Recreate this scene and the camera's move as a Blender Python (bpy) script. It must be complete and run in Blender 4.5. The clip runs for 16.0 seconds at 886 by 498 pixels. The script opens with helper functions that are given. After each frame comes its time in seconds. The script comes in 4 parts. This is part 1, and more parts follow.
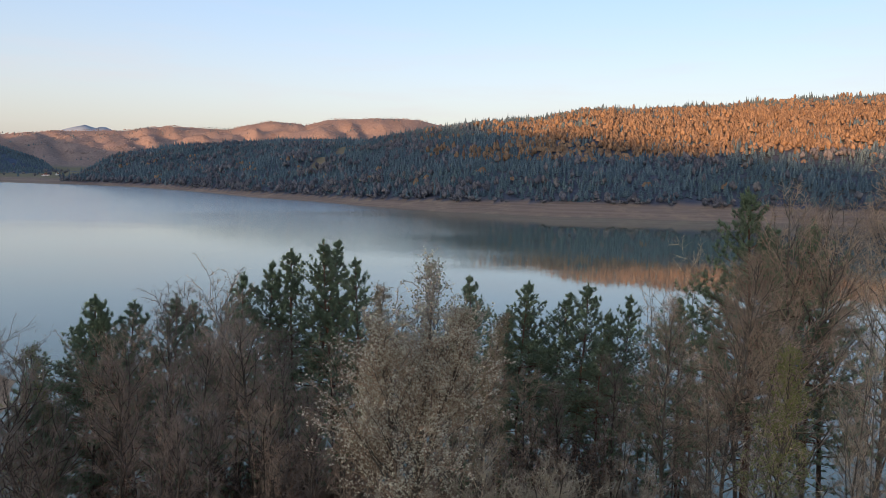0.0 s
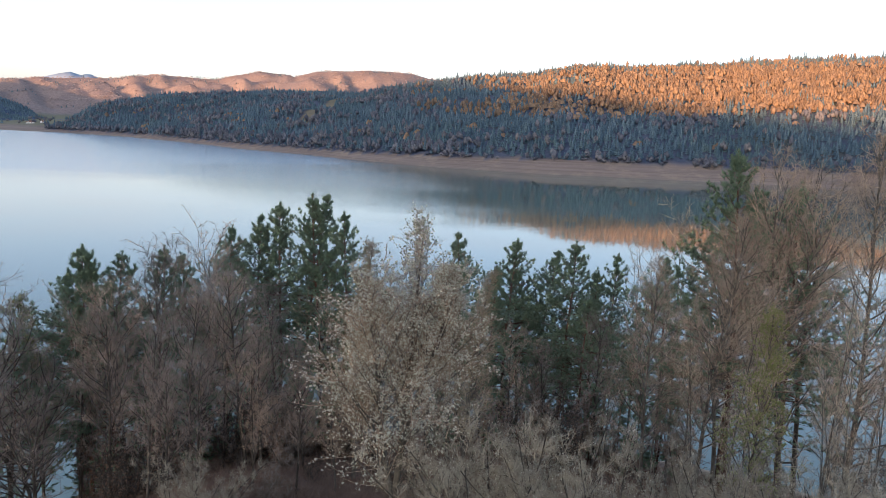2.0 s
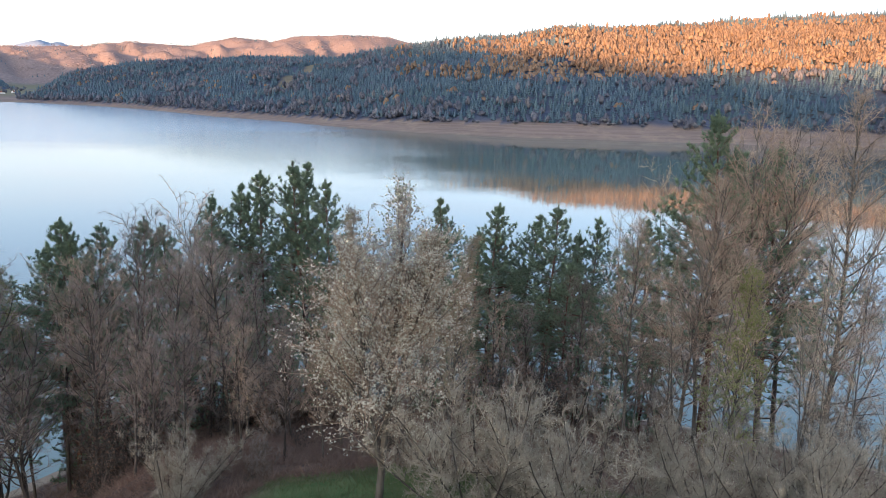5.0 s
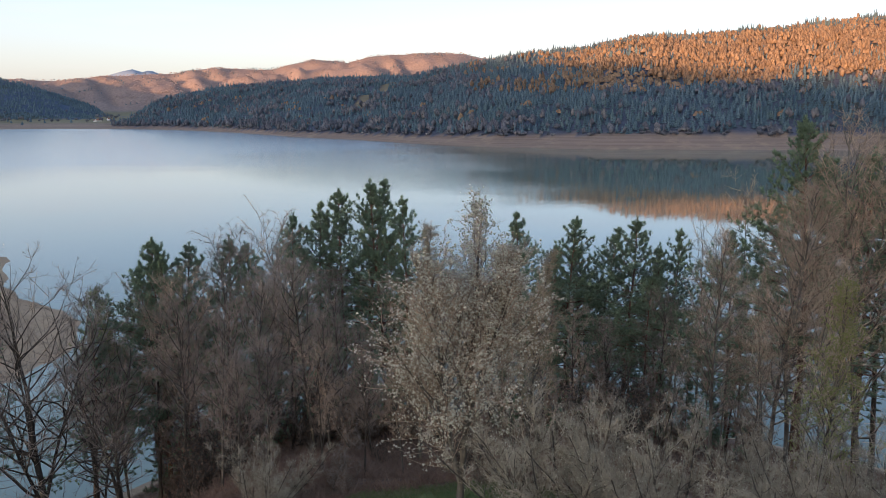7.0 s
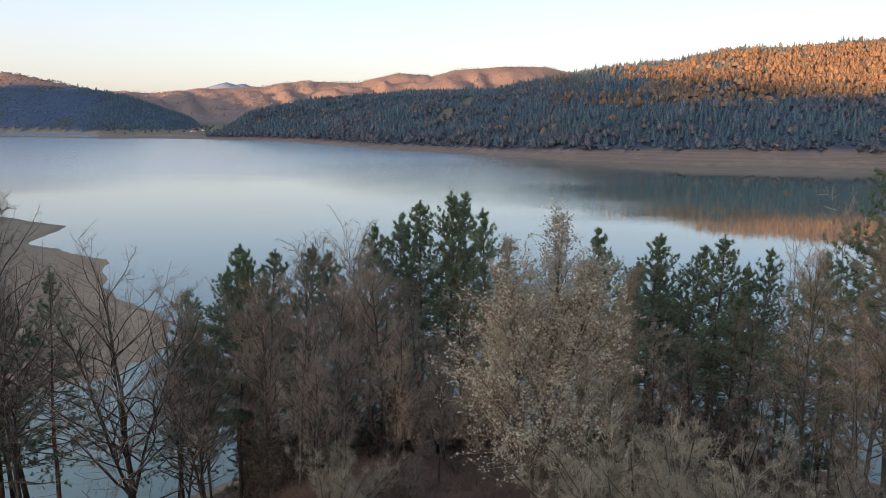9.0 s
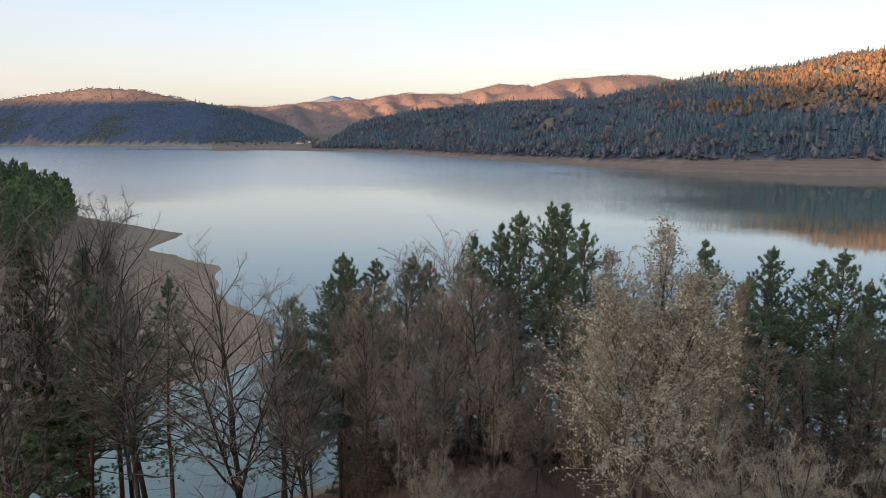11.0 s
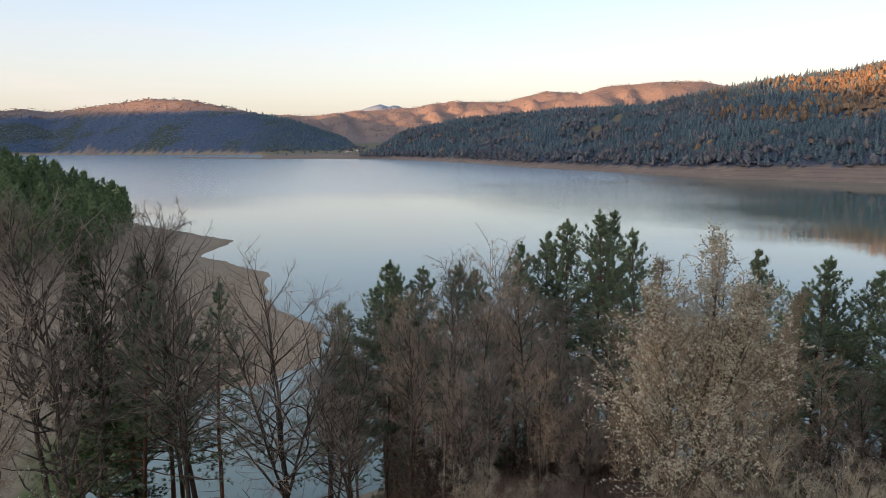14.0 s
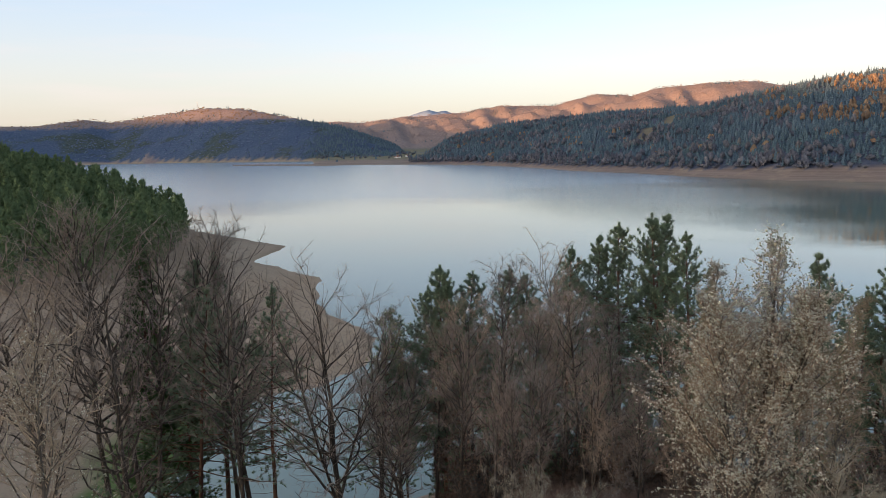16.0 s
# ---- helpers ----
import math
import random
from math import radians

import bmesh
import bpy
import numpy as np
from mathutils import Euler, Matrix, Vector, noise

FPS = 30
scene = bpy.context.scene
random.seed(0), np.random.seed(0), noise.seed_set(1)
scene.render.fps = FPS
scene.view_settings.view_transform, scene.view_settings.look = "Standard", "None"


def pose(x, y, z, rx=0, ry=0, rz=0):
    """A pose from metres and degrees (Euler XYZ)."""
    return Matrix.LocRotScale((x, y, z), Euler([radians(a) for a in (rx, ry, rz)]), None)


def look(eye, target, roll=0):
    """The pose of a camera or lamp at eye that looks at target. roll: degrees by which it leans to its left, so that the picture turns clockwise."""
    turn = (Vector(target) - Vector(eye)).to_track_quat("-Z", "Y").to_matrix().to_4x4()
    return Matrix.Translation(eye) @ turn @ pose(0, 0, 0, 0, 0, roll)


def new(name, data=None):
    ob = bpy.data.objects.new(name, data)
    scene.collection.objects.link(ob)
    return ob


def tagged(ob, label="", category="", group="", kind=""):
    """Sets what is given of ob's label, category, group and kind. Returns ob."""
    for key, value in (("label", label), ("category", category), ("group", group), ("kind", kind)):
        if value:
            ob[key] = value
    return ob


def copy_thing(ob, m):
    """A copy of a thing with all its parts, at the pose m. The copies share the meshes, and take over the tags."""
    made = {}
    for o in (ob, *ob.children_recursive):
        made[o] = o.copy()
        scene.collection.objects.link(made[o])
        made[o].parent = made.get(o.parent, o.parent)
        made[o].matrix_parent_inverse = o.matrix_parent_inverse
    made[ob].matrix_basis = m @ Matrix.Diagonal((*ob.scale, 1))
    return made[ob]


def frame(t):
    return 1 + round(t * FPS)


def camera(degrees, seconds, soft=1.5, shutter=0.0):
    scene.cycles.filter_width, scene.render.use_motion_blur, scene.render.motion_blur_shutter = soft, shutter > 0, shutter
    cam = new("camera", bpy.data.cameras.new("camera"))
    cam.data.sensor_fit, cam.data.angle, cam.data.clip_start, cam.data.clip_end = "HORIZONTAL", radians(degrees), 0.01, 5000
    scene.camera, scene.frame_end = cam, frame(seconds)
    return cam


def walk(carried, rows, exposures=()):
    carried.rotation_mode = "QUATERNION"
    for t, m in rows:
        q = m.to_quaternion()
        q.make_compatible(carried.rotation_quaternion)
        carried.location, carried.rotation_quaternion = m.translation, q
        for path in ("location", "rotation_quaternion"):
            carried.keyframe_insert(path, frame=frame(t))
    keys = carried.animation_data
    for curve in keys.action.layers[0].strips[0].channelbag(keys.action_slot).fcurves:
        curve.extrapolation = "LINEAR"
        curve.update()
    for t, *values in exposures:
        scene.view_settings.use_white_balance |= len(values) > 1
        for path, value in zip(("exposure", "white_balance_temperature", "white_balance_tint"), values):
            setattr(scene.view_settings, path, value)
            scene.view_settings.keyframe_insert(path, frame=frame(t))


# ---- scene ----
cam = camera(61.0, 16.0, soft=0.6)
EYE = 35.0
BASE = 0.92
PATH = [
    (0, pose(0.000, 0, 34.940, 84.10, -1.14, 0.12)),
    (0.5, pose(0.000, 0, 34.947, 83.65, -1.40, 0.08)),
    (1, pose(0.000, 0, 34.955, 82.46, -1.75, 0.07)),
    (1.5, pose(0.000, 0, 34.962, 81.51, -1.98, -0.18)),
    (2, pose(0.000, 0, 34.970, 80.75, -2.21, -0.57)),
    (2.5, pose(0.000, 0, 34.980, 79.48, -2.51, -0.88)),
    (3, pose(0.000, 0, 34.990, 78.74, -2.54, -1.17)),
    (3.5, pose(0.000, 0, 35.000, 78.16, -2.48, -1.43)),
    (6, pose(0.000, 0, 35.009, 78.19, 0.10, -1.40)),
    (6.5, pose(-0.005, 0, 35.011, 78.79, 0.34, 0.74)),
    (7, pose(-0.010, 0, 35.013, 79.24, 0.46, 3.47)),
    (7.5, pose(-0.015, 0, 35.015, 79.63, 0.32, 5.60)),
    (8, pose(-0.020, 0, 35.016, 79.86, 0.07, 7.07)),
    (8.5, pose(-0.025, 0, 35.018, 80.05, 0.01, 8.37)),
    (9, pose(-0.030, 0, 35.020, 80.24, 0.06, 9.68)),
    (11.5, pose(-0.120, 0, 35.020, 81.32, 0.64, 18.89)),
    (12, pose(-0.127, 0, 35.020, 81.56, 0.68, 20.29)),
    (12.5, pose(-0.133, 0, 35.020, 81.65, 0.73, 21.48)),
    (13, pose(-0.140, 0, 35.020, 81.69, 0.67, 21.76)),
    (13.5, pose(-0.133, 0, 35.020, 81.73, 0.77, 21.53)),
    (14, pose(-0.127, 0, 35.020, 81.71, 0.83, 20.71)),
    (14.5, pose(-0.120, 0, 35.020, 81.72, 0.98, 20.31)),
    (15, pose(-0.137, 0, 35.020, 81.77, 1.28, 20.72)),
    (15.5, pose(-0.153, 0, 35.020, 81.89, 1.50, 22.44)),
    (16, pose(-0.170, 0, 35.020, 82.15, 1.59, 24.38)),
]
walk(cam, PATH, exposures=[(t, BASE + e, k, 15.5) for t, e, k in ((0.0, 0.0, 6250), (1.5, 0.37, 6000), (2.5, 0.83, 6000), (3.5, 1.12, 6000), (6.0, 0.65, 5950),
                                                                  (7.0, 0.38, 6100), (9.0, 0.32, 6350), (12.0, 0.32, 6680), (16.0, 0.32, 6700))])

# ---- sky and sun: a low evening sun behind the camera, a hill hides it from the near shore ----
SUN_HEADING = 25.0      # the way the light goes, degrees clockwise from +y
SUN_HEIGHT = 4.0
world = bpy.data.worlds.new("evening_sky")
scene.world = world
world.use_nodes = True
wt = world.node_tree
sky = wt.nodes.new("ShaderNodeTexSky")
sky.sky_type = "NISHITA"
sky.sun_disc = False
sky.sun_elevation = radians(14.0)
sky.sun_rotation = radians(SUN_HEADING + 180)
sky.altitude = 600
sky.air_density, sky.dust_density, sky.ozone_density = 1.0, 3.3, 1.5
bg = wt.nodes["Background"]
bg.inputs["Strength"].default_value = 0.15
ray = wt.nodes.new("ShaderNodeTexCoord")
parts_xyz = wt.nodes.new("ShaderNodeSeparateXYZ")
wt.links.new(ray.outputs["Generated"], parts_xyz.inputs[0])


def sky_band(z0, z1, v0, v1):
    """A value that glides from v0 at one height of the sky to v1 at another."""
    r = wt.nodes.new("ShaderNodeMapRange")
    r.interpolation_type = "SMOOTHSTEP"
    for key, v in (("From Min", z0), ("From Max", z1), ("To Min", v0), ("To Max", v1)):
        r.inputs[key].default_value = v
    wt.links.new(parts_xyz.outputs["Z"], r.inputs["Value"])
    return r.outputs[0]


def sky_tint(before, fac, colour, mode):
    m = wt.nodes.new("ShaderNodeMix")
    m.data_type, m.blend_type = "RGBA", mode
    wt.links.new(fac, m.inputs["Factor"])
    wt.links.new(before, m.inputs[6])
    m.inputs[7].default_value = (*colour, 1)
    return m.outputs[2]


# thin haze pales the low sky, dust warms it along the horizon, and the blue deepens higher up
air = sky_tint(sky.outputs[0], sky_band(0.10, 0.55, 0.55, 0.32), (2.40, 2.62, 2.76), "MIX")
air = sky_tint(air, sky_band(0.02, 0.25, 1.0, 0.0), (1.0, 0.885, 0.80), "MULTIPLY")
air = sky_tint(air, sky_band(0.08, 0.24, 0.0, 1.0), (0.83, 0.905, 0.965), "MULTIPLY")
air = sky_tint(air, sky_band(0.20, 0.60, 0.0, 1.0), (0.91, 0.885, 0.845), "MULTIPLY")
flat_way = wt.nodes.new("ShaderNodeMapping")
flat_way.inputs["Scale"].default_value = (1, 1, 9)
wt.links.new(ray.outputs["Generated"], flat_way.inputs["Vector"])
wisp = wt.nodes.new("ShaderNodeTexNoise")
wisp.inputs["Scale"].default_value, wisp.inputs["Detail"].default_value = 5.0, 5.0
wt.links.new(flat_way.outputs[0], wisp.inputs["Vector"])
thin_cloud = wt.nodes.new("ShaderNodeMapRange")
thin_cloud.inputs["From Min"].default_value, thin_cloud.inputs["From Max"].default_value = 0.5, 0.8
thin_cloud.inputs["To Max"].default_value = 0.35
wt.links.new(wisp.outputs["Fac"], thin_cloud.inputs["Value"])
low_cloud = wt.nodes.new("ShaderNodeMath")
low_cloud.operation = "MULTIPLY"
wt.links.new(thin_cloud.outputs[0], low_cloud.inputs[0])
wt.links.new(sky_band(0.05, 0.25, 1.0, 0.25), low_cloud.inputs[1])
air = sky_tint(air, low_cloud.outputs[0], (2.85, 2.55, 2.45), "MIX")
wt.links.new(air, bg.inputs["Color"])
sun_data = bpy.data.lights.new("sun", "SUN")
sun_data.energy = 4.4
sun_data.angle = radians(0.5)
sun_data.color = (1.0, 0.54, 0.24)
sun = new("sun", sun_data)
_h = radians(SUN_HEADING)
_e = radians(SUN_HEIGHT)
sun_way = Vector((math.sin(_h) * math.cos(_e), math.cos(_h) * math.cos(_e), -math.sin(_e)))
sun.matrix_world = look((0, 0, 400), Vector((0, 0, 400)) + sun_way)


# ---- materials ----
def material(name, base, rough=0.9, spec=0.2):
    m = bpy.data.materials.new(name)
    m.use_nodes = True
    p = m.node_tree.nodes["Principled BSDF"]
    p.inputs["Base Color"].default_value = (*base, 1)
    p.inputs["Roughness"].default_value = rough
    p.inputs["Specular IOR Level"].default_value = spec
    return m, m.node_tree, p


def node(nt, kind, **sockets):
    n = nt.nodes.new(kind)
    for k, v in sockets.items():
        n.inputs[k.replace("_", " ")].default_value = v
    return n


def noise_tex(nt, scale, detail=4.0, rough=0.55, stretch=(1, 1, 1)):
    geo = nt.nodes.new("ShaderNodeNewGeometry")
    mp = nt.nodes.new("ShaderNodeMapping")
    mp.inputs["Scale"].default_value = stretch
    tx = node(nt, "ShaderNodeTexNoise", Scale=scale, Detail=detail, Roughness=rough)
    nt.links.new(geo.outputs["Position"], mp.inputs["Vector"])
    nt.links.new(mp.outputs[0], tx.inputs["Vector"])
    return tx.outputs["Fac"]


def mix(nt, fac, a, b, mode="MIX"):
    m = nt.nodes.new("ShaderNodeMix")
    m.data_type, m.blend_type = "RGBA", mode
    for sock, v in ((m.inputs[0], fac), (m.inputs[6], a), (m.inputs[7], b)):
        if isinstance(v, bpy.types.NodeSocket):
            nt.links.new(v, sock)
        elif isinstance(v, tuple):
            sock.default_value = (*v, 1)
        else:
            sock.default_value = v
    return m.outputs[2]


def ramp(nt, fac, lo, hi):
    r = nt.nodes.new("ShaderNodeMapRange")
    r.inputs["From Min"].default_value, r.inputs["From Max"].default_value = lo, hi
    nt.links.new(fac, r.inputs["Value"])
    return r.outputs[0]


def bump(nt, p, height, strength, distance):
    b = node(nt, "ShaderNodeBump", Strength=strength, Distance=distance)
    nt.links.new(height, b.inputs["Height"])
    nt.links.new(b.outputs[0], p.inputs["Normal"])


def attribute(nt, name):
    a = nt.nodes.new("ShaderNodeAttribute")
    a.attribute_name = name
    return a.outputs["Fac"]


def bark(name, dark, light, scale=6.0):
    m, nt, p = material(name, dark, 0.92, 0.1)
    f = noise_tex(nt, scale, 5, 0.6, (1, 1, 0.25))
    big = noise_tex(nt, 0.35, 2)
    col = mix(nt, ramp(nt, f, 0.3, 0.72), dark, light)
    col = mix(nt, ramp(nt, big, 0.35, 0.75), col, tuple(0.7 * c for c in dark))
    nt.links.new(col, p.inputs["Base Color"])
    bump(nt, p, f, 0.6, 0.03)
    return m


def shine_through(nt, p, col, share):
    """Let a share of the light pass through thin leaves and twigs."""
    tr = nt.nodes.new("ShaderNodeBsdfTranslucent")
    nt.links.new(col, tr.inputs["Color"])
    mx = nt.nodes.new("ShaderNodeMixShader")
    mx.inputs[0].default_value = share
    nt.links.new(p.outputs[0], mx.inputs[1])
    nt.links.new(tr.outputs[0], mx.inputs[2])
    nt.links.new(mx.outputs[0], nt.nodes["Material Output"].inputs["Surface"])


def foliage(name, a, b, c, scale=0.9, rough=0.75, through_light=0.25):
    """Leaves or needles: colour by tree (tint), by clump and by place."""
    m, nt, p = material(name, a, rough, 0.25)
    f = noise_tex(nt, scale, 3)
    info = nt.nodes.new("ShaderNodeNewGeometry")
    col = mix(nt, ramp(nt, f, 0.35, 0.7), a, b)
    var = nt.nodes.new("ShaderNodeMapRange")
    var.inputs["To Min"].default_value, var.inputs["To Max"].default_value = 0.0, 0.7
    nt.links.new(info.outputs["Random Per Island"], var.inputs["Value"])
    col = mix(nt, var.outputs[0], col, c)
    nt.links.new(col, p.inputs["Base Color"])
    if through_light:
        shine_through(nt, p, col, through_light)
    return m


def wood_cover(name, a, b, c):
    """Far woods: colour by tree, from the attribute tint, with a slow drift over the hillside."""
    m, nt, p = material(name, a, 0.95, 0.05)
    t = attribute(nt, "tint")
    drift = noise_tex(nt, 0.008, 3)
    col = mix(nt, t, a, b)
    col = mix(nt, ramp(nt, drift, 0.42, 0.62), col, mix(nt, t, a, c))
    fine = noise_tex(nt, 0.7, 3)
    col = mix(nt, ramp(nt, fine, 0.35, 0.7), col, mix(nt, 0.22, col, (0.0, 0.0, 0.0)))
    nt.links.new(col, p.inputs["Base Color"])
    return m


M_TRUNK = bark("grey_bark", (0.11, 0.088, 0.067), (0.28, 0.23, 0.175))
M_TRUNK_DARK = bark("dark_bark", (0.06, 0.047, 0.036), (0.17, 0.136, 0.105))
M_TWIG = bark("twig_bark", (0.42, 0.31, 0.205), (0.62, 0.49, 0.34), 2.0)
M_TWIG_RED = bark("reddish_twig_bark", (0.38, 0.268, 0.185), (0.58, 0.43, 0.305), 2.0)
M_TWIG_DARK = bark("dark_twig_bark", (0.235, 0.176, 0.137), (0.43, 0.34, 0.27), 2.0)
M_TWIG_OLIVE = bark("olive_twig_bark", (0.34, 0.275, 0.195), (0.51, 0.43, 0.315), 2.0)
M_PINE_BARK = bark("pine_bark", (0.09, 0.05, 0.035), (0.26, 0.13, 0.075), 4.0)
M_NEEDLES = foliage("pine_needles", (0.165, 0.218, 0.122), (0.25, 0.295, 0.158), (0.105, 0.148, 0.09), 0.5)
M_NEEDLES_PALE = foliage("young_spruce_needles", (0.06, 0.11, 0.03), (0.09, 0.15, 0.04), (0.04, 0.08, 0.03), 0.8)
M_BUDS = foliage("pale_buds", (0.68, 0.62, 0.465), (0.51, 0.455, 0.315), (0.78, 0.72, 0.575), 1.5, 0.8, 0.15)
M_BROWN_LEAF = foliage("dry_brown_leaves", (0.22, 0.13, 0.085), (0.30, 0.19, 0.12), (0.16, 0.10, 0.07), 1.5, 0.85, 0.2)
M_CATKIN = foliage("brown_catkins", (0.34, 0.25, 0.14), (0.42, 0.33, 0.19), (0.25, 0.18, 0.11), 1.5, 0.8, 0.2)
M_GREEN_LEAF = foliage("fresh_spring_leaves", (0.26, 0.265, 0.085), (0.36, 0.35, 0.12), (0.22, 0.23, 0.08), 1.5, 0.6, 0.35)
M_GRASS = foliage("grass_blades", (0.10, 0.14, 0.04), (0.15, 0.18, 0.06), (0.21, 0.18, 0.09), 0.8, 0.8, 0.25)
M_DRY = foliage("dry_undergrowth", (0.23, 0.13, 0.085), (0.33, 0.215, 0.15), (0.14, 0.085, 0.06), 0.8, 0.9, 0.1)
# needle colour lightened and blued to paint in the haze of distance
M_HAZED_CONIFER = wood_cover("hazed_far_conifers", (0.078, 0.118, 0.148), (0.130, 0.178, 0.202), (0.115, 0.162, 0.165))
# dry-leaf brown, pushed to orange as painted evening sun
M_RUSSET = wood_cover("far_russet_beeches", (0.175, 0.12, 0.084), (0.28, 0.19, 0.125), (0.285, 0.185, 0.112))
# grey bark tone, with a little haze blue painted into it
M_HAZED_BEECH = wood_cover("hazed_bare_beeches", (0.095, 0.10, 0.122), (0.175, 0.172, 0.192), (0.19, 0.172, 0.168))
# the strong blue of these crowns is air haze painted into them
M_BAY_HAZED_BEECH = wood_cover("hazed_bay_beeches", (0.085, 0.112, 0.19), (0.13, 0.162, 0.245), (0.135, 0.16, 0.225))
# pink, pale base: evening sunlight painted into the ridge's crowns
M_SUN_TINTED_RIDGE = wood_cover("sun_tinted_ridge_beeches", (0.26, 0.195, 0.178), (0.36, 0.27, 0.235), (0.35, 0.255, 0.21))
M_HEAD_PINE = wood_cover("headland_pines", (0.09, 0.13, 0.06), (0.175, 0.215, 0.10), (0.14, 0.18, 0.08))

# ground: sand and mud of the drawn-down shore, grass, leaf litter, forest floor
M_GROUND, nt, p = material("ground", (0.2, 0.15, 0.11), 0.95, 0.15)
fine = noise_tex(nt, 1.3, 6, 0.65)
broad = noise_tex(nt, 0.035, 4)
strand = noise_tex(nt, 1.0, 4, 0.6, (0.006, 0.006, 1.3))
sand = mix(nt, ramp(nt, strand, 0.36, 0.64), (0.255, 0.18, 0.118), (0.40, 0.295, 0.20))
sand = mix(nt, ramp(nt, broad, 0.4, 0.7), sand, (0.33, 0.243, 0.165))
sand = mix(nt, ramp(nt, fine, 0.5, 0.8), sand, (0.21, 0.155, 0.11))
grass = mix(nt, ramp(nt, fine, 0.35, 0.65), (0.07, 0.12, 0.033), (0.13, 0.15, 0.055))
litter = mix(nt, ramp(nt, fine, 0.35, 0.65), (0.085, 0.052, 0.037), (0.20, 0.125, 0.085))
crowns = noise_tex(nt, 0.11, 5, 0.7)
# canopy ground of the hills: its blue is distance haze put into the colour
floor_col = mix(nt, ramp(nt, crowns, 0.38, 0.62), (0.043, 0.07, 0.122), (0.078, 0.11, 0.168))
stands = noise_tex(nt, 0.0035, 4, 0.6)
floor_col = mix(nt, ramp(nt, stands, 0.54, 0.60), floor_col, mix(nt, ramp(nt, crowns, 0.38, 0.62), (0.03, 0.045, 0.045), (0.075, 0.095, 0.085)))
# sunlit warmth of ridge and bay hilltop is mixed into the ground colour
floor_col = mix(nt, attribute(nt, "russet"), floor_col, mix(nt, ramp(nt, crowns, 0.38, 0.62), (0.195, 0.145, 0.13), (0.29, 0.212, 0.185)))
clay = mix(nt, ramp(nt, strand, 0.36, 0.64), (0.185, 0.132, 0.105), (0.26, 0.19, 0.152))
clay = mix(nt, ramp(nt, noise_tex(nt, 0.06, 5, 0.65), 0.5, 0.68), clay, (0.29, 0.215, 0.155))
sand = mix(nt, attribute(nt, "clay"), sand, clay)
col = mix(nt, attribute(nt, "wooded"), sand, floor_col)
# the farthest peaks get distance haze as a pale blue-grey base colour
col = mix(nt, attribute(nt, "far_haze"), col, mix(nt, ramp(nt, stands, 0.4, 0.6), (0.22, 0.28, 0.36), (0.30, 0.36, 0.44)))
col = mix(nt, attribute(nt, "litter"), col, litter)
col = mix(nt, attribute(nt, "grass"), col, grass)
nt.links.new(col, p.inputs["Base Color"])
near = node(nt, "ShaderNodeBump", Strength=0.5, Distance=0.15)
nt.links.new(fine, near.inputs["Height"])
tops = nt.nodes.new("ShaderNodeMath")          # tree tops seen from afar
tops.operation = "MULTIPLY"
nt.links.new(crowns, tops.inputs[0])
nt.links.new(attribute(nt, "wooded"), tops.inputs[1])
over = node(nt, "ShaderNodeBump", Strength=0.3, Distance=5.0)
nt.links.new(tops.outputs[0], over.inputs["Height"])
nt.links.new(near.outputs[0], over.inputs["Normal"])
nt.links.new(over.outputs[0], p.inputs["Normal"])

# lake water: smooth, with patches ruffled by light wind
M_WATER, nt, p = material("lake_water", (0.05, 0.085, 0.08), 0.05, 0.5)
p.inputs["IOR"].default_value = 1.38
geo = nt.nodes.new("ShaderNodeNewGeometry")


def along_way(way):
    """Distance over the water along a horizontal direction."""
    n = nt.nodes.new("ShaderNodeVectorMath")
    n.operation = "DOT_PRODUCT"
    n.inputs[1].default_value = way
    nt.links.new(geo.outputs["Position"], n.inputs[0])
    return n.outputs["Value"]


def calc(kind, a, b, c=0.0):
    n = nt.nodes.new("ShaderNodeMath")
    n.operation = kind
    for sock, v in zip(n.inputs, (a, b, c)):
        if isinstance(v, bpy.types.NodeSocket):
            nt.links.new(v, sock)
        else:
            sock.default_value = v
    return n.outputs[0]


streak = noise_tex(nt, 0.008, 4, 0.55, (0.35, 1.8, 1))
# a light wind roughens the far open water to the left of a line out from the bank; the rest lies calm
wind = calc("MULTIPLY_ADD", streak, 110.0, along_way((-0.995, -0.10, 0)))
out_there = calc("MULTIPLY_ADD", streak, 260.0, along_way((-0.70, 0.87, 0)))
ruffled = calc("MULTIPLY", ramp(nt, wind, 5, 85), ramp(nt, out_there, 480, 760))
nt.links.new(calc("MULTIPLY_ADD", ruffled, 0.13, 0.035), p.inputs["Roughness"])
cove = nt.nodes.new("ShaderNodeVectorMath")          # shallow milky water in the cove
cove.operation = "DISTANCE"
cove.inputs[1].default_value = (-64, 66, 0)
nt.links.new(geo.outputs["Position"], cove.inputs[0])
lake_tone = mix(nt, ramp(nt, streak, 0.3, 0.7), (0.105, 0.142, 0.112), (0.125, 0.162, 0.125))
# on the windy patch, reflected sky is painted in as a pale blue base
lake_tone = mix(nt, ruffled, lake_tone, (0.275, 0.345, 0.405))
nt.links.new(mix(nt, ramp(nt, cove.outputs["Value"], 62, 24), lake_tone, (0.235, 0.29, 0.245)), p.inputs["Base Color"])
# ripples: along the rim of the windy patch they are the steepest
rim = calc("MULTIPLY", calc("MULTIPLY", ramp(nt, wind, -60, 20), ramp(nt, wind, 150, 60)), ramp(nt, out_there, 330, 560))
waves = noise_tex(nt, 0.75, 3, 0.6, (0.6, 1.2, 1))
amp = calc("MULTIPLY_ADD", ruffled, 0.05, calc("MULTIPLY_ADD", rim, 0.13, 0.006))
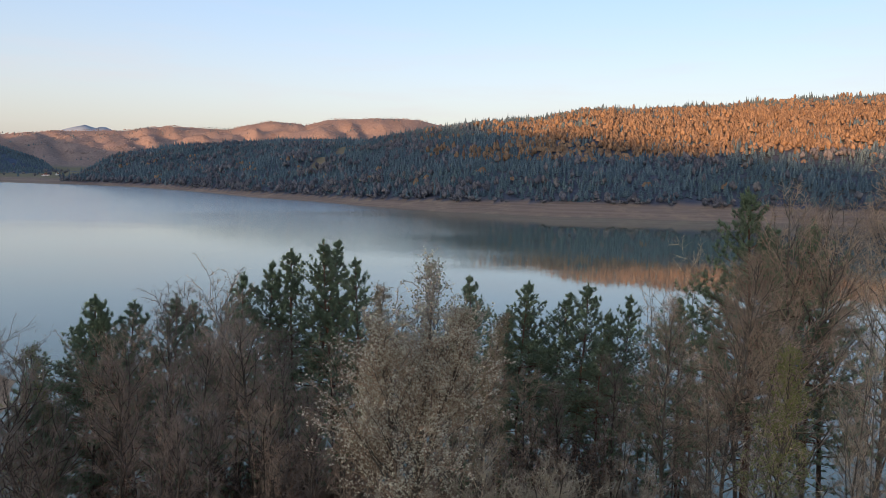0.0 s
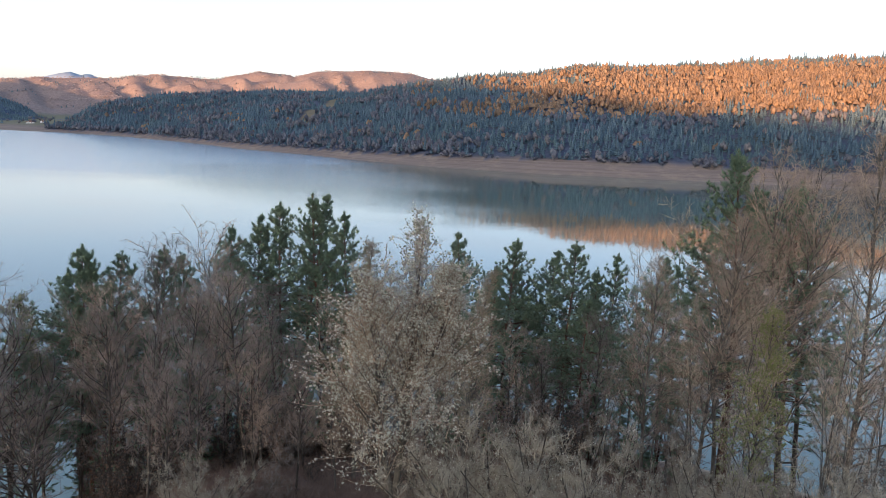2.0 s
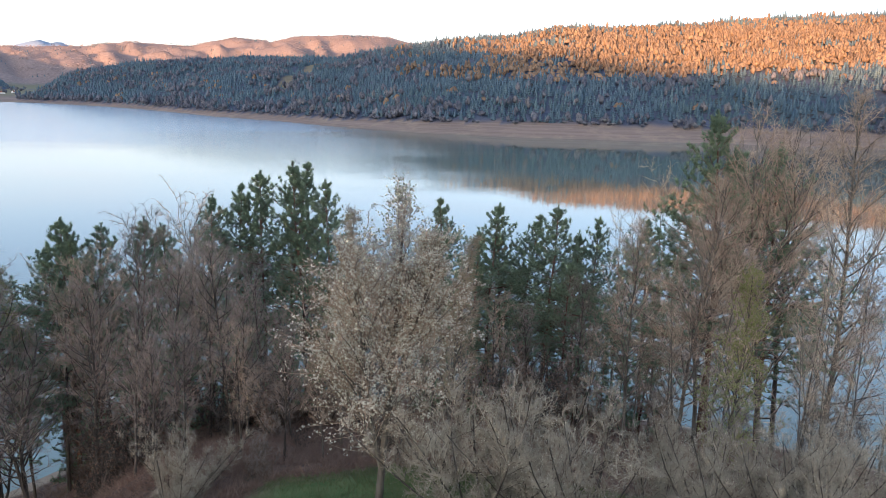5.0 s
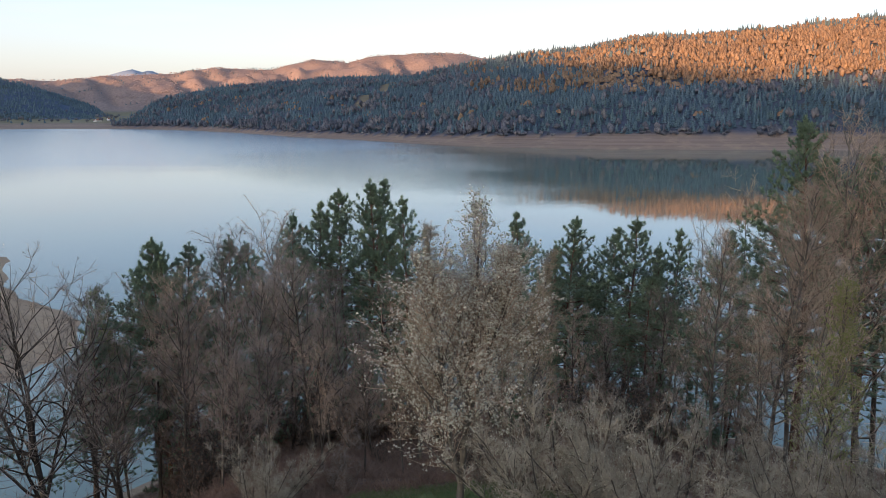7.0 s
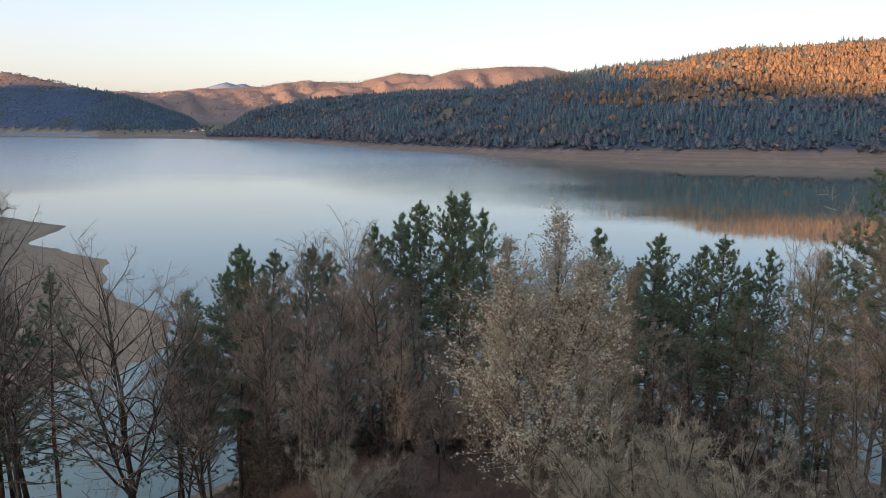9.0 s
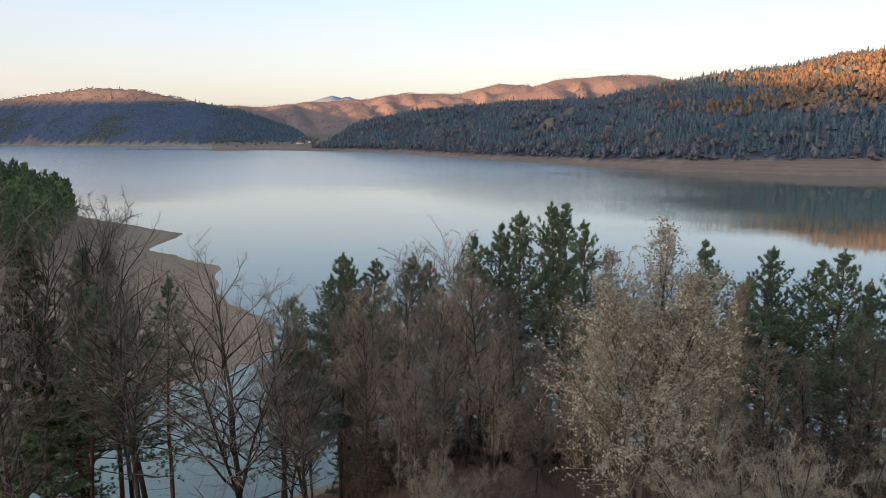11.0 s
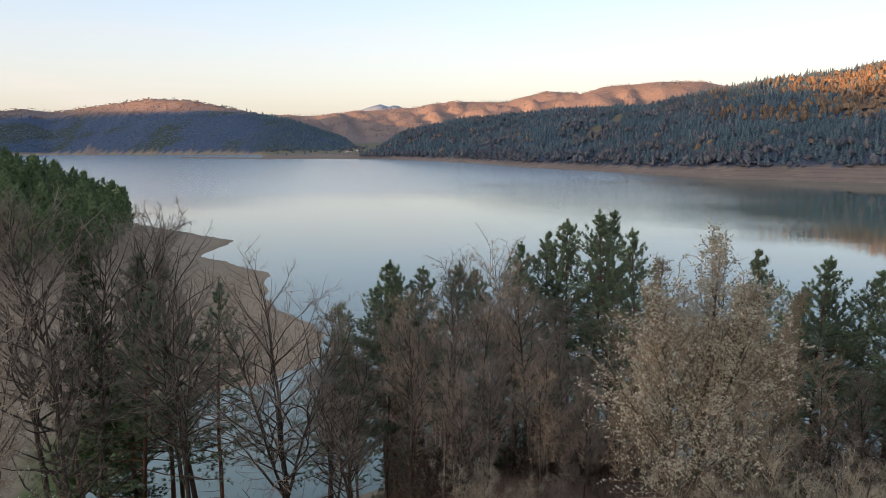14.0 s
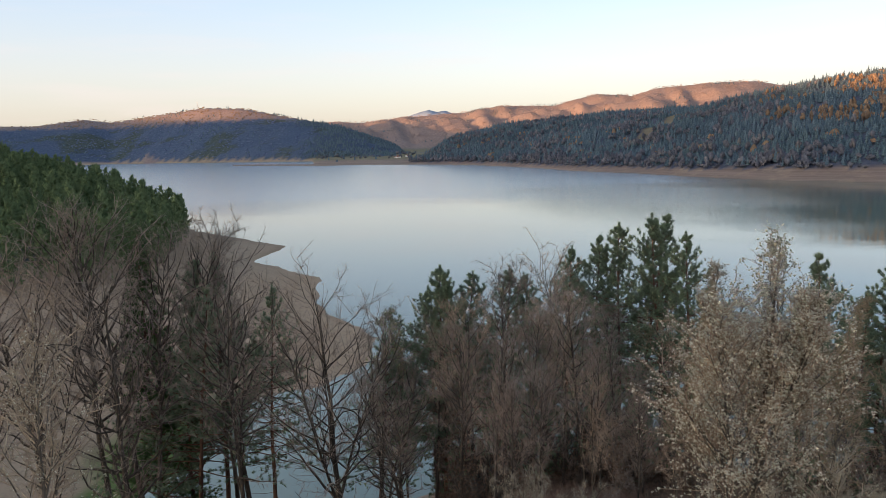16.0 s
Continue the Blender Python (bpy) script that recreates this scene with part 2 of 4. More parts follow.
chop = noise_tex(nt, 0.42, 2, 0.55, (1.3, 0.5, 1))
bump(nt, p, calc("MULTIPLY_ADD", calc("MULTIPLY", chop, rim), 0.24, calc("MULTIPLY", waves, amp)), 0.6, 0.9)


# ---- land ----
def fbm(x, y, size, octaves=4, seed=0):
    """Smooth hills and dents of about that size, between about -1 and 1."""
    rng = np.random.RandomState(seed)
    out = np.zeros_like(x)
    amp, total = 1.0, 0.0
    for o in range(octaves):
        part_ = np.zeros_like(x)
        for k in range(5):
            a = rng.uniform(0, 2 * np.pi)
            w = 2 * np.pi / (size * rng.uniform(0.7, 1.4))
            part_ += np.sin((x * np.cos(a) + y * np.sin(a)) * w + rng.uniform(0, 6.28))
        out += amp * part_ / 2.5
        total += amp
        amp *= 0.5
        size *= 0.5
    return out / total


def smooth(a, b, v):
    t = np.clip((v - a) / (b - a), 0, 1)
    return t * t * (3 - 2 * t)


def at_bearing(az, pairs):
    return np.interp(az, [q[0] for q in pairs], [q[1] for q in pairs])


def polar(az, r):
    return r * math.sin(radians(az)), r * math.cos(radians(az))


# bearings in degrees clockwise from +y, distances and angles as seen from the viewpoint
A_SHORE = [(-27, 1480), (-22.6, 1315), (-14.5, 923), (-6.2, 731), (0.6, 648), (9, 614), (19, 626), (32, 660), (60, 600), (110, 500)]
A_BEACH = [(-27, 4), (-14.5, 5), (-6.2, 6), (0.6, 9), (9, 10.5), (19, 11)]
A_CREST = [(-27, 1620), (-24, 1750), (-20, 1750), (-10, 1550), (-3, 1400), (3, 1330), (10, 1250), (20, 1300), (30, 1450), (60, 1400), (110, 1300)]
A_RISE = [(-27, -1.0), (-26.2, -0.7), (-23.7, 0.75), (-20, 1.55), (-15.3, 1.95), (-10.5, 2.3), (-5.4, 2.4), (-2.9, 3.0), (-0.4, 3.4),
          (3.4, 4.05), (6.8, 4.2), (10.3, 4.95), (15, 4.9), (18.8, 5.1), (24.3, 5.45), (30, 5.6), (60, 5.0), (110, 4)]
B_SHORE = [(-120, 2600), (-60, 3000), (-48, 3100), (-44, 2800), (-40, 2500), (-32, 2050), (-28, 1980), (-26, 1980)]
B_RISE = [(-120, 2.0), (-75, 2.0), (-54.5, 2.2), (-52.6, 2.1), (-49.5, 2.6), (-47.7, 2.35), (-44, 2.95), (-41.7, 3.3), (-39, 3.22), (-36.2, 2.65),
          (-32.1, 1.83), (-28, 0.3), (-27.3, -0.3), (-26, -1)]
C_RISE = [(-45, 1.5), (-32, 1.85), (-30.4, 1.77), (-28.3, 1.97), (-24.1, 2.28), (-22.4, 2.32), (-21.1, 2.6), (-19.4, 2.72), (-16.1, 2.6), (-13.2, 3.28),
          (-10.8, 3.2), (-10.6, 3.05), (-8.8, 3.57), (-7.2, 3.66), (-4.2, 3.77), (-2, 3.73), (-0.6, 3.4), (6, 2.6)]
PEAKS = [(-30, 1.0), (-28.3, 1.9), (-26.6, 2.4), (-26.0, 2.58), (-25.3, 2.74), (-24.8, 2.52), (-24.2, 2.68), (-23.4, 2.3), (-21, 1.0)]
SPIT = [(-40, 1860), (-39, 1830), (-36, 1690), (-33.9, 1595), (-30.5, 1560), (-28, 1478), (-26, 1450)]
HEADLAND = [polar(a, r) for a, r in ((-42.7, 351), (-39.2, 306), (-36.4, 278), (-37.5, 262), (-38.9, 246), (-36, 220), (-34.1, 208), (-34.4, 189), (-34.3, 172), (-33.8, 159), (-31.0, 146), (-29.9, 136), (-30.4, 124),
                                     (-33.5, 111), (-36.9, 108), (-40.2, 105), (-42.3, 97), (-43.9, 90), (-45.6, 85), (-47.2, 80), (-52, 74), (-60, 60), (-80, 60),
                                     (-88, 500), (-60, 540), (-48, 430))]


def inside_by(x, y, poly):
    """Signed distance to a polygon, positive inside."""
    d = np.full(x.shape, 1e9)
    odd = np.zeros(x.shape, bool)
    for (ax, ay), (bx, by) in zip(poly, poly[1:] + poly[:1]):
        ex, ey = bx - ax, by - ay
        t = np.clip(((x - ax) * ex + (y - ay) * ey) / (ex * ex + ey * ey), 0, 1)
        d = np.minimum(d, np.hypot(x - ax - t * ex, y - ay - t * ey))
        hit = ((ay > y) != (by > y)) & (x < (bx - ax) * (y - ay) / (by - ay + 1e-12) + ax)
        odd ^= hit
    return np.where(odd, d, -d)


def hill(az, r, shore, beach_z, beach_w, crest, crest_z, power, spur):
    u = np.clip((r - shore - beach_w) / (crest - shore - beach_w), 0, 1)
    z = beach_z * np.clip((r - shore) / beach_w, -2, 1)
    z = z + (crest_z - beach_z) * u ** power + spur * 4 * u * (1 - u)
    return np.where(r > crest, crest_z - (r - crest) * 0.25, z)


# a mown track that slants up the opposite hill: its two ends and half its width
TRACK = (-181, 1048, -171, 1319, 11.0)


def across_line(x, y):
    """Distance from the track, and far off past its ends."""
    ax, ay, bx, by, _ = TRACK
    ex, ey = bx - ax, by - ay
    t = np.clip(((x - ax) * ex + (y - ay) * ey) / (ex * ex + ey * ey), 0, 1)
    return np.hypot(x - ax - t * ex, y - ay - t * ey)


def land(x, y):
    """Height of the ground over the lake, and its cover: wooded, litter, grass."""
    x, y = np.asarray(x, float), np.asarray(y, float)
    r = np.hypot(x, y) + 1e-6
    az = np.degrees(np.arctan2(x, y))
    zs = np.full(x.shape, -6.0)
    # the bank below the viewpoint
    edge = at_bearing(az, [(-60, 70), (-30, 70), (-15, 80), (0, 83), (30, 80)])
    steep = np.interp(r * 74 / edge, [0, 27, 45, 60, 70, 74, 90], [29, 19.4, 10.2, 3.6, 0.9, 0, -6])
    even = np.interp(r * 83 / edge, [0, 27, 60, 76, 83, 100], [29, 19.4, 8.2, 2.2, 0, -6])
    bank = steep + (even - steep) * smooth(-30, -22, az)
    bank = bank + 0.7 * fbm(x, y, 20, 3, 3) * smooth(8, 30, r) * smooth(72, 60, r)
    zs = np.maximum(zs, np.maximum(bank, -6))
    # opposite hill
    spur = 9 * fbm(x, y, 330, 3, 11) + 2.2 * fbm(x, y, 60, 2, 12)
    crest = at_bearing(az, A_CREST)
    crest_z = EYE + crest * np.tan(np.radians(at_bearing(az, A_RISE))) - 7
    shore = at_bearing(az, A_SHORE) + 6 * fbm(x, y, 70, 3, 13)
    a = hill(az, r, shore, at_bearing(az, A_BEACH), 45, crest, np.maximum(crest_z, 3), 0.85, spur)
    a = np.where((az > -27) & (az < 112), a, -9)
    # hill across the bay
    shore = at_bearing(az, B_SHORE) + 12 * fbm(x, y, 160, 3, 14)
    crest = at_bearing(az, B_SHORE) + 750
    crest_z = EYE + crest * np.tan(np.radians(at_bearing(az, B_RISE))) - 8
    b = hill(az, r, shore, 5, 50, crest, np.maximum(crest_z, 5), 0.9, 12 * fbm(x, y, 420, 3, 15))
    b = np.where((az < -26) & (az > -125), b, -9)
    # far ridge and the peaks behind it
    crest = 4200 + 0 * r
    crest_z = EYE + crest * np.tan(np.radians(at_bearing(az, C_RISE))) + 10
    ribs = 15 * np.sin(az * 1.7 + 2.2 * np.sin(az * 0.9) + 0.0052 * r) + 4 * np.sin(az * 5.1 + 1 + 0.008 * r) + 30 * fbm(x, y, 420, 4, 16)
    c = hill(az, r, 2900, 10, 60, crest, crest_z, 0.8, ribs)
    pk = EYE + 4800 * np.tan(np.radians(at_bearing(az, PEAKS))) - np.abs(r - 4800) * 0.6
    far = (az > -46) & (az < 12)
    c = np.where(far, np.maximum(c, np.where((az > -30) & (az < -21), pk, -9)), -9)
    # flat tongue of land and valley floor
    s0 = at_bearing(az, SPIT) + 10 * fbm(x, y, 90, 3, 17)
    flat = np.clip((r - s0) * 0.045, -3, 2.5) + np.clip((r - s0 - 60) * 0.013, 0, 16)
    flat = np.where(az < -34, np.where(r > s0 + 60, 2.0 - (r - s0 - 60) * 0.05, flat), flat)
    flat = np.where((az > -40) & (az < -20), flat, -9)
    # sandy headland with its pine wood
    sd = inside_by(x, y, HEADLAND) + 1.6 * fbm(x, y, 20, 3, 18)
    rise = at_bearing(az, [(-60, 25), (-54.6, 21), (-50, 14), (-48, 10), (-46, 5), (-44, 1.5), (-42, 0)]) * np.exp(-((r - 400) / 120) ** 2)
    head = np.where(sd > 0, np.minimum(0.075 * sd, 4.5 + 0.01 * sd) + rise, 0.12 * sd)
    # the hill behind, which keeps the sun from the lake
    ca, sa = math.cos(_h), math.sin(_h)
    along, across = x * sa + y * ca, x * ca - y * sa
    top = np.interp(across, [-4500, -3500, -2900, -2600, -832, -412, -328, -237, -123, -59, 42, 300, 4500], [500, 494, 478, 470, 448, 398, 387, 371, 355, 340, 331, 318, 318])
    back = 20 + (top - 20) * smooth(-300, -3400, along) * smooth(-5600, -3400, along)
    back = np.where(along < -60, back, -9)
    parts = np.stack([zs, a, b, c, flat, np.maximum(head, -6), back])
    z = parts.max(0)
    which = parts.argmax(0)
    wooded = np.where(((which == 1) & (a > at_bearing(az, A_BEACH) - 0.3)) | ((which == 2) & (b > 4.8)) | (which == 3) | (which == 6), 1.0, 0.0)
    wooded = np.where((which == 5) & (rise > 2.5), 1.0, wooded)
    litter = np.where((which == 0) & (z > 0.8), 1.0, np.where((which == 1) & (wooded > 0.5), 0.2, 0.0))
    grass = np.where(which == 4, 0.45 * smooth(4, 7, z), 0.0)
    gx, gy = x - 2.4, y - 24
    grass = np.maximum(grass, np.where(which == 0, smooth(1.15, 0.75, np.hypot(gx / 11, gy / 9) + 0.15 * fbm(x, y, 6, 3, 19)), 0))
    grass = np.maximum(grass, np.where(which == 5, smooth(1.1, 0.6, np.hypot((x + 66) / 9, (y - 64) / 12)), 0) * 0.8)
    grass = np.maximum(grass, np.where((which == 5) & (r < 135) & (az < -41.5), smooth(8, 5, sd), 0))
    # where low sun is painted on: the whole ridge, and the bay hill's top
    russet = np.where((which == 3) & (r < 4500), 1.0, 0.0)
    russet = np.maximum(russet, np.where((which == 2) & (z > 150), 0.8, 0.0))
    clay = np.where((which == 1) | (which == 4), 1.0, 0.0)
    track = smooth(1.0, 0.6, np.abs(across_line(x, y)) / TRACK[4])
    grass = np.maximum(grass, np.where(which == 1, 0.3 * track, 0))
    wooded = np.where(track > 0.3, 0.0, wooded)
    return z, wooded, litter, grass, russet, clay


def height(x, y):
    return float(land(np.array([x]), np.array([y]))[0][0])


def mesh_of(name, verts, tris, mat, floats=None, smooth_shade=False):
    """A mesh from arrays of corners and triangles."""
    me = bpy.data.meshes.new(name)
    verts, tris = np.asarray(verts, np.float32), np.asarray(tris, np.int32)
    me.vertices.add(len(verts))
    me.vertices.foreach_set("co", verts.ravel())
    me.loops.add(tris.size)
    me.loops.foreach_set("vertex_index", tris.ravel())
    me.polygons.add(len(tris))
    me.polygons.foreach_set("loop_start", np.arange(0, tris.size, 3, dtype=np.int32))
    if smooth_shade:
        me.polygons.foreach_set("use_smooth", np.ones(len(tris), bool))
    for key, vals in (floats or {}).items():
        at = me.attributes.new(key, "FLOAT", "POINT")
        at.data.foreach_set("value", np.asarray(vals, np.float32))
    me.update(calc_edges=True)
    me.validate()
    me.materials.append(mat)
    return me


def build_ground():
    az = np.concatenate([np.arange(-180, -62, 3.0), np.arange(-62, 36, 0.33), np.arange(36, 180, 3.0)])
    rr = np.concatenate([[0.0], np.geomspace(4, 60, 40), np.geomspace(61, 420, 140), np.geomspace(426, 4950, 170)])
    a, r = np.meshgrid(np.radians(az), rr, indexing="ij")
    x, y = r * np.sin(a), r * np.cos(a)
    z, wooded, litter, grass, russet, clay = land(x, y)
    n, m = x.shape
    i, j = np.meshgrid(np.arange(n), np.arange(m - 1), indexing="ij")
    i2 = (i + 1) % n
    p00, p01, p10, p11 = i * m + j, i * m + j + 1, i2 * m + j, i2 * m + j + 1
    tris = np.concatenate([np.stack([p00, p01, p11], -1).reshape(-1, 3), np.stack([p00, p11, p10], -1).reshape(-1, 3)])[:, ::-1]
    verts = np.stack([x, y, z], -1).reshape(-1, 3)
    return mesh_of("ground", verts, tris, M_GROUND, {"wooded": wooded.ravel(), "litter": litter.ravel(), "grass": grass.ravel(), "russet": russet.ravel(), "clay": clay.ravel(), "far_haze": np.where(np.hypot(x, y) > 4480, 1.0, 0.0).ravel()}, True)


ground = tagged(new("ground", build_ground()), "wooded hills, sandy shore and leaf-strewn bank round a lake", "ground", kind="structure")

bm = bmesh.new()
bmesh.ops.create_circle(bm, cap_ends=True, segments=64, radius=4900)
me = bpy.data.meshes.new("water")
bm.to_mesh(me)
bm.free()
me.materials.append(M_WATER)
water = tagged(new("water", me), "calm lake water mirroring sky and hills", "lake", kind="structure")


# ---- trees ----
def cones(p0, p1, r0, r1, sides=3):
    """Tapered rods between points; r1 = 0 everywhere gives pointed tips."""
    p0, p1 = np.asarray(p0, float), np.asarray(p1, float)
    r0, r1 = np.asarray(r0, float), np.asarray(r1, float)
    d = p1 - p0
    d /= np.linalg.norm(d, axis=1, keepdims=True) + 1e-9
    ref = np.where(np.abs(d[:, 2:3]) > 0.9, np.array([[1.0, 0, 0]]), np.array([[0, 0, 1.0]]))
    u = np.cross(d, ref)
    u /= np.linalg.norm(u, axis=1, keepdims=True) + 1e-9
    v = np.cross(d, u)
    ang = np.arange(sides) * 2 * np.pi / sides
    ring = u[:, None, :] * np.cos(ang)[None, :, None] + v[:, None, :] * np.sin(ang)[None, :, None]
    low = p0[:, None, :] + ring * r0[:, None, None]
    n = len(p0)
    k = np.arange(sides)
    if np.all(r1 == 0):
        verts = np.concatenate([low, p1[:, None, :]], 1).reshape(-1, 3)
        f = np.stack([k, (k + 1) % sides, np.full(sides, sides)], -1)
        tris = (np.arange(n)[:, None, None] * (sides + 1) + f[None]).reshape(-1, 3)
        return verts, tris
    high = p1[:, None, :] + ring * r1[:, None, None]
    verts = np.concatenate([low, high], 1).reshape(-1, 3)
    f = np.concatenate([np.stack([k, (k + 1) % sides, sides + (k + 1) % sides], -1), np.stack([k, sides + (k + 1) % sides, sides + k], -1)])
    tris = (np.arange(n)[:, None, None] * (2 * sides) + f[None]).reshape(-1, 3)
    return verts, tris


def join(pieces):
    vs, ts, n = [], [], 0
    for v, t in pieces:
        vs.append(v)
        ts.append(t + n)
        n += len(v)
    return np.concatenate(vs), np.concatenate(ts)


def rods(segs, sides):
    s = np.array(segs, float)
    return cones(s[:, 0:3], s[:, 3:6], s[:, 6], s[:, 7], sides)


def unit(v):
    return v / (np.linalg.norm(v) + 1e-9)


def grow(rng, start, way, length, r0, r1, steps, up, wobble, out):
    """A bending branch as rods; returns its joints."""
    pts = [np.array(start, float)]
    d = unit(np.array(way, float))
    for i in range(steps):
        d = unit(d + np.array([0, 0, up]) / steps + rng.normal(0, wobble, 3))
        nxt = pts[-1] + d * length / steps
        ra, rb = r0 + (r1 - r0) * i / steps, r0 + (r1 - r0) * (i + 1) / steps
        out.append((*pts[-1], *nxt, ra, rb))
        pts.append(nxt)
    return pts


def along(pts, f):
    k = min(int(f * (len(pts) - 1)), len(pts) - 2)
    g = f * (len(pts) - 1) - k
    return pts[k] + (pts[k + 1] - pts[k]) * g, unit(pts[k + 1] - pts[k])


def side_way(rng, d, spread):
    a = rng.normal(0, 1, 3)
    a = unit(a - d * a.dot(d))
    return unit(d * math.cos(spread) + a * math.sin(spread))


ROUND = ((0, 0.75), (0.25, 1.05), (0.55, 1.0), (0.8, 0.7), (1, 0.3))
SPIRE = ((0, 0.95), (0.15, 1.05), (0.4, 0.88), (0.65, 0.62), (0.85, 0.36), (1, 0.14))
VASE = ((0, 0.5), (0.3, 0.85), (0.6, 1.05), (0.85, 0.85), (1, 0.45))


def side_ways(rng, d, lo, hi):
    """Directions that fork off many others by an angle between lo and hi."""
    a = rng.normal(0, 1, d.shape)
    a -= d * (a * d).sum(1, keepdims=True)
    a /= np.linalg.norm(a, axis=1, keepdims=True) + 1e-9
    t = rng.uniform(lo, hi, (len(d), 1))
    return d * np.cos(t) + a * np.sin(t)


def sprays(rng, starts, ways, per, length, lift, lo=0.4, hi=1.2):
    """Thinner shoots along many straight ones: where they start and end."""
    p, w = np.repeat(starts, per, 0), np.repeat(ways, per, 0)
    ln = np.linalg.norm(w, axis=1, keepdims=True)
    f = rng.uniform(0.12, 0.98, (len(p), 1))
    d = side_ways(rng, w / (ln + 1e-9), lo, hi) + np.array([0, 0, lift])
    d /= np.linalg.norm(d, axis=1, keepdims=True) + 1e-9
    p = p + w * f
    return p, d * length * rng.uniform(0.5, 1.25, (len(p), 1)) * (1.15 - 0.5 * f)


def bare_tree(rng, tall, wide=0.3, crown_from=0.3, limbs=18, fine=1.0, stems=1, leaders=1, steep=0.7, trunk_r=0.0095, thick=1.0, crook=0.13, limb_r=0.0031, form=ROUND):
    """Trunk and limbs, branches, and twigs: rods of three sizes; the twigs as arrays of start, way and thickness."""
    trunk, arms, branches = [], [], []
    axes = []
    for s in range(stems):
        a = rng.uniform(0, 6.28)
        lean = 0.04 if stems == 1 else rng.uniform(0.2, 1.0)
        h = tall * (0.97 if stems == 1 else rng.uniform(0.6, 0.95))
        r0 = trunk_r * tall * (1 if stems == 1 else 0.55)
        pts = grow(rng, (0, 0, -0.4), (math.cos(a) * lean, math.sin(a) * lean, 1), h, r0, 0.015, 10, 0.15, (0.016 if crook < 0.1 else 0.035) + 0.4 * max(0, crook - 0.13), trunk)
        axes.append((pts, crown_from))
        for k in range(leaders - 1):
            f = rng.uniform(0.10, 0.42)
            p, d = along(pts, f)
            b = a + 6.28 * (k + rng.uniform(-0.2, 0.2)) / max(1, leaders - 1)
            tilt = rng.uniform(0.15, 0.3)
            axes.append((grow(rng, p, (math.cos(b) * tilt, math.sin(b) * tilt, 1), (h - p[2]) * rng.uniform(0.55, 0.85), r0 * 0.62 * (1 - f), 0.012, 8, 0.45, 0.05, trunk), 0.12))
    n_axis = max(4, int(round(limbs / len(axes))) + (0 if len(axes) == 1 else 2))
    for pts, first in axes:
        for i in range(n_axis):
            f = first + (0.985 - first) * (i + rng.uniform(0, 0.9)) / n_axis
            p, d = along(pts, min(f, 0.985))
            g = min(1, max(0, (p[2] / tall - crown_from) / (1 - crown_from)))
            a = i * 2.4 + rng.uniform(-0.5, 0.5)
            spread = steep * (1.3 - 0.75 * g) * rng.uniform(0.8, 1.2)
            way = unit(np.array([math.cos(a) * math.sin(spread), math.sin(a) * math.sin(spread), math.cos(spread)]) + 0.25 * d)
            half = wide * tall * float(np.interp(g, [q[0] for q in form], [q[1] for q in form]))
            ln = max(0.35, (half - 0.75 * math.hypot(p[0], p[1])) * rng.uniform(0.7, 1.15)) * (1 if stems == 1 else 0.75)
            limb = grow(rng, p, way, ln, limb_r * tall * (1.15 - 0.75 * g) * (1 if stems == 1 else 0.6), 0.010, 6, 0.5 * steep, crook, arms)
            n2 = max(3, int(2.5 + 6.5 * fine * min(1.2, ln / (0.3 * tall))))
            for j in range(n2):
                f2 = 0.12 + 0.88 * (j + rng.uniform(0, 1)) / n2
                p2, d2 = along(limb, min(f2, 0.99))
                grow(rng, p2, side_way(rng, d2, rng.uniform(0.55, 1.2)), (0.2 + ln * rng.uniform(0.22, 0.5)) * (1.25 - 0.55 * f2), 0.019 * min(1.25, thick), 0.008, 3, 0.4, 0.12, branches)
    b = np.array(branches, float)
    st, w = b[:, 0:3], b[:, 3:6] - b[:, 0:3]
    p3, w3 = sprays(rng, st, w, max(2, int(round(2.7 * fine))), 0.028 * tall + 0.12, 0.15, 0.55, 1.35)
    p4, w4 = sprays(rng, p3, w3, max(2, int(round(3.4 * fine))), 0.014 * tall + 0.07, 0.1, 0.5, 1.3)
    twigs = (np.concatenate([p3, p4]), np.concatenate([w3, w4]), np.concatenate([np.full(len(p3), 0.0092 * thick), np.full(len(p4), 0.0052 * thick)]))
    return trunk, arms, branches, twigs


def bits(rng, centres, size, flat=0.35):
    """Small four-cornered leaves or buds with thickness, one at each place."""
    c = np.asarray(centres, float)
    n = len(c)
    base = np.array([[1, 0, 0], [-0.5, 0.7, 0], [-0.5, -0.7, 0], [0, 0, flat]])
    q = rng.normal(0, 1, (n, 3, 3))
    q, _ = np.linalg.qr(q)
    s = size * rng.uniform(0.6, 1.4, n)
    v = np.einsum("nij,kj->nki", q, base) * s[:, None, None] + c[:, None, :]
    f = np.array([[0, 1, 2], [0, 3, 1], [1, 3, 2], [2, 3, 0]])
    return v.reshape(-1, 3), (np.arange(n)[:, None, None] * 4 + f[None]).reshape(-1, 3)


def part(name, data, parent, label=""):
    ob = new(name, data)
    ob.parent = parent
    return tagged(ob, label)


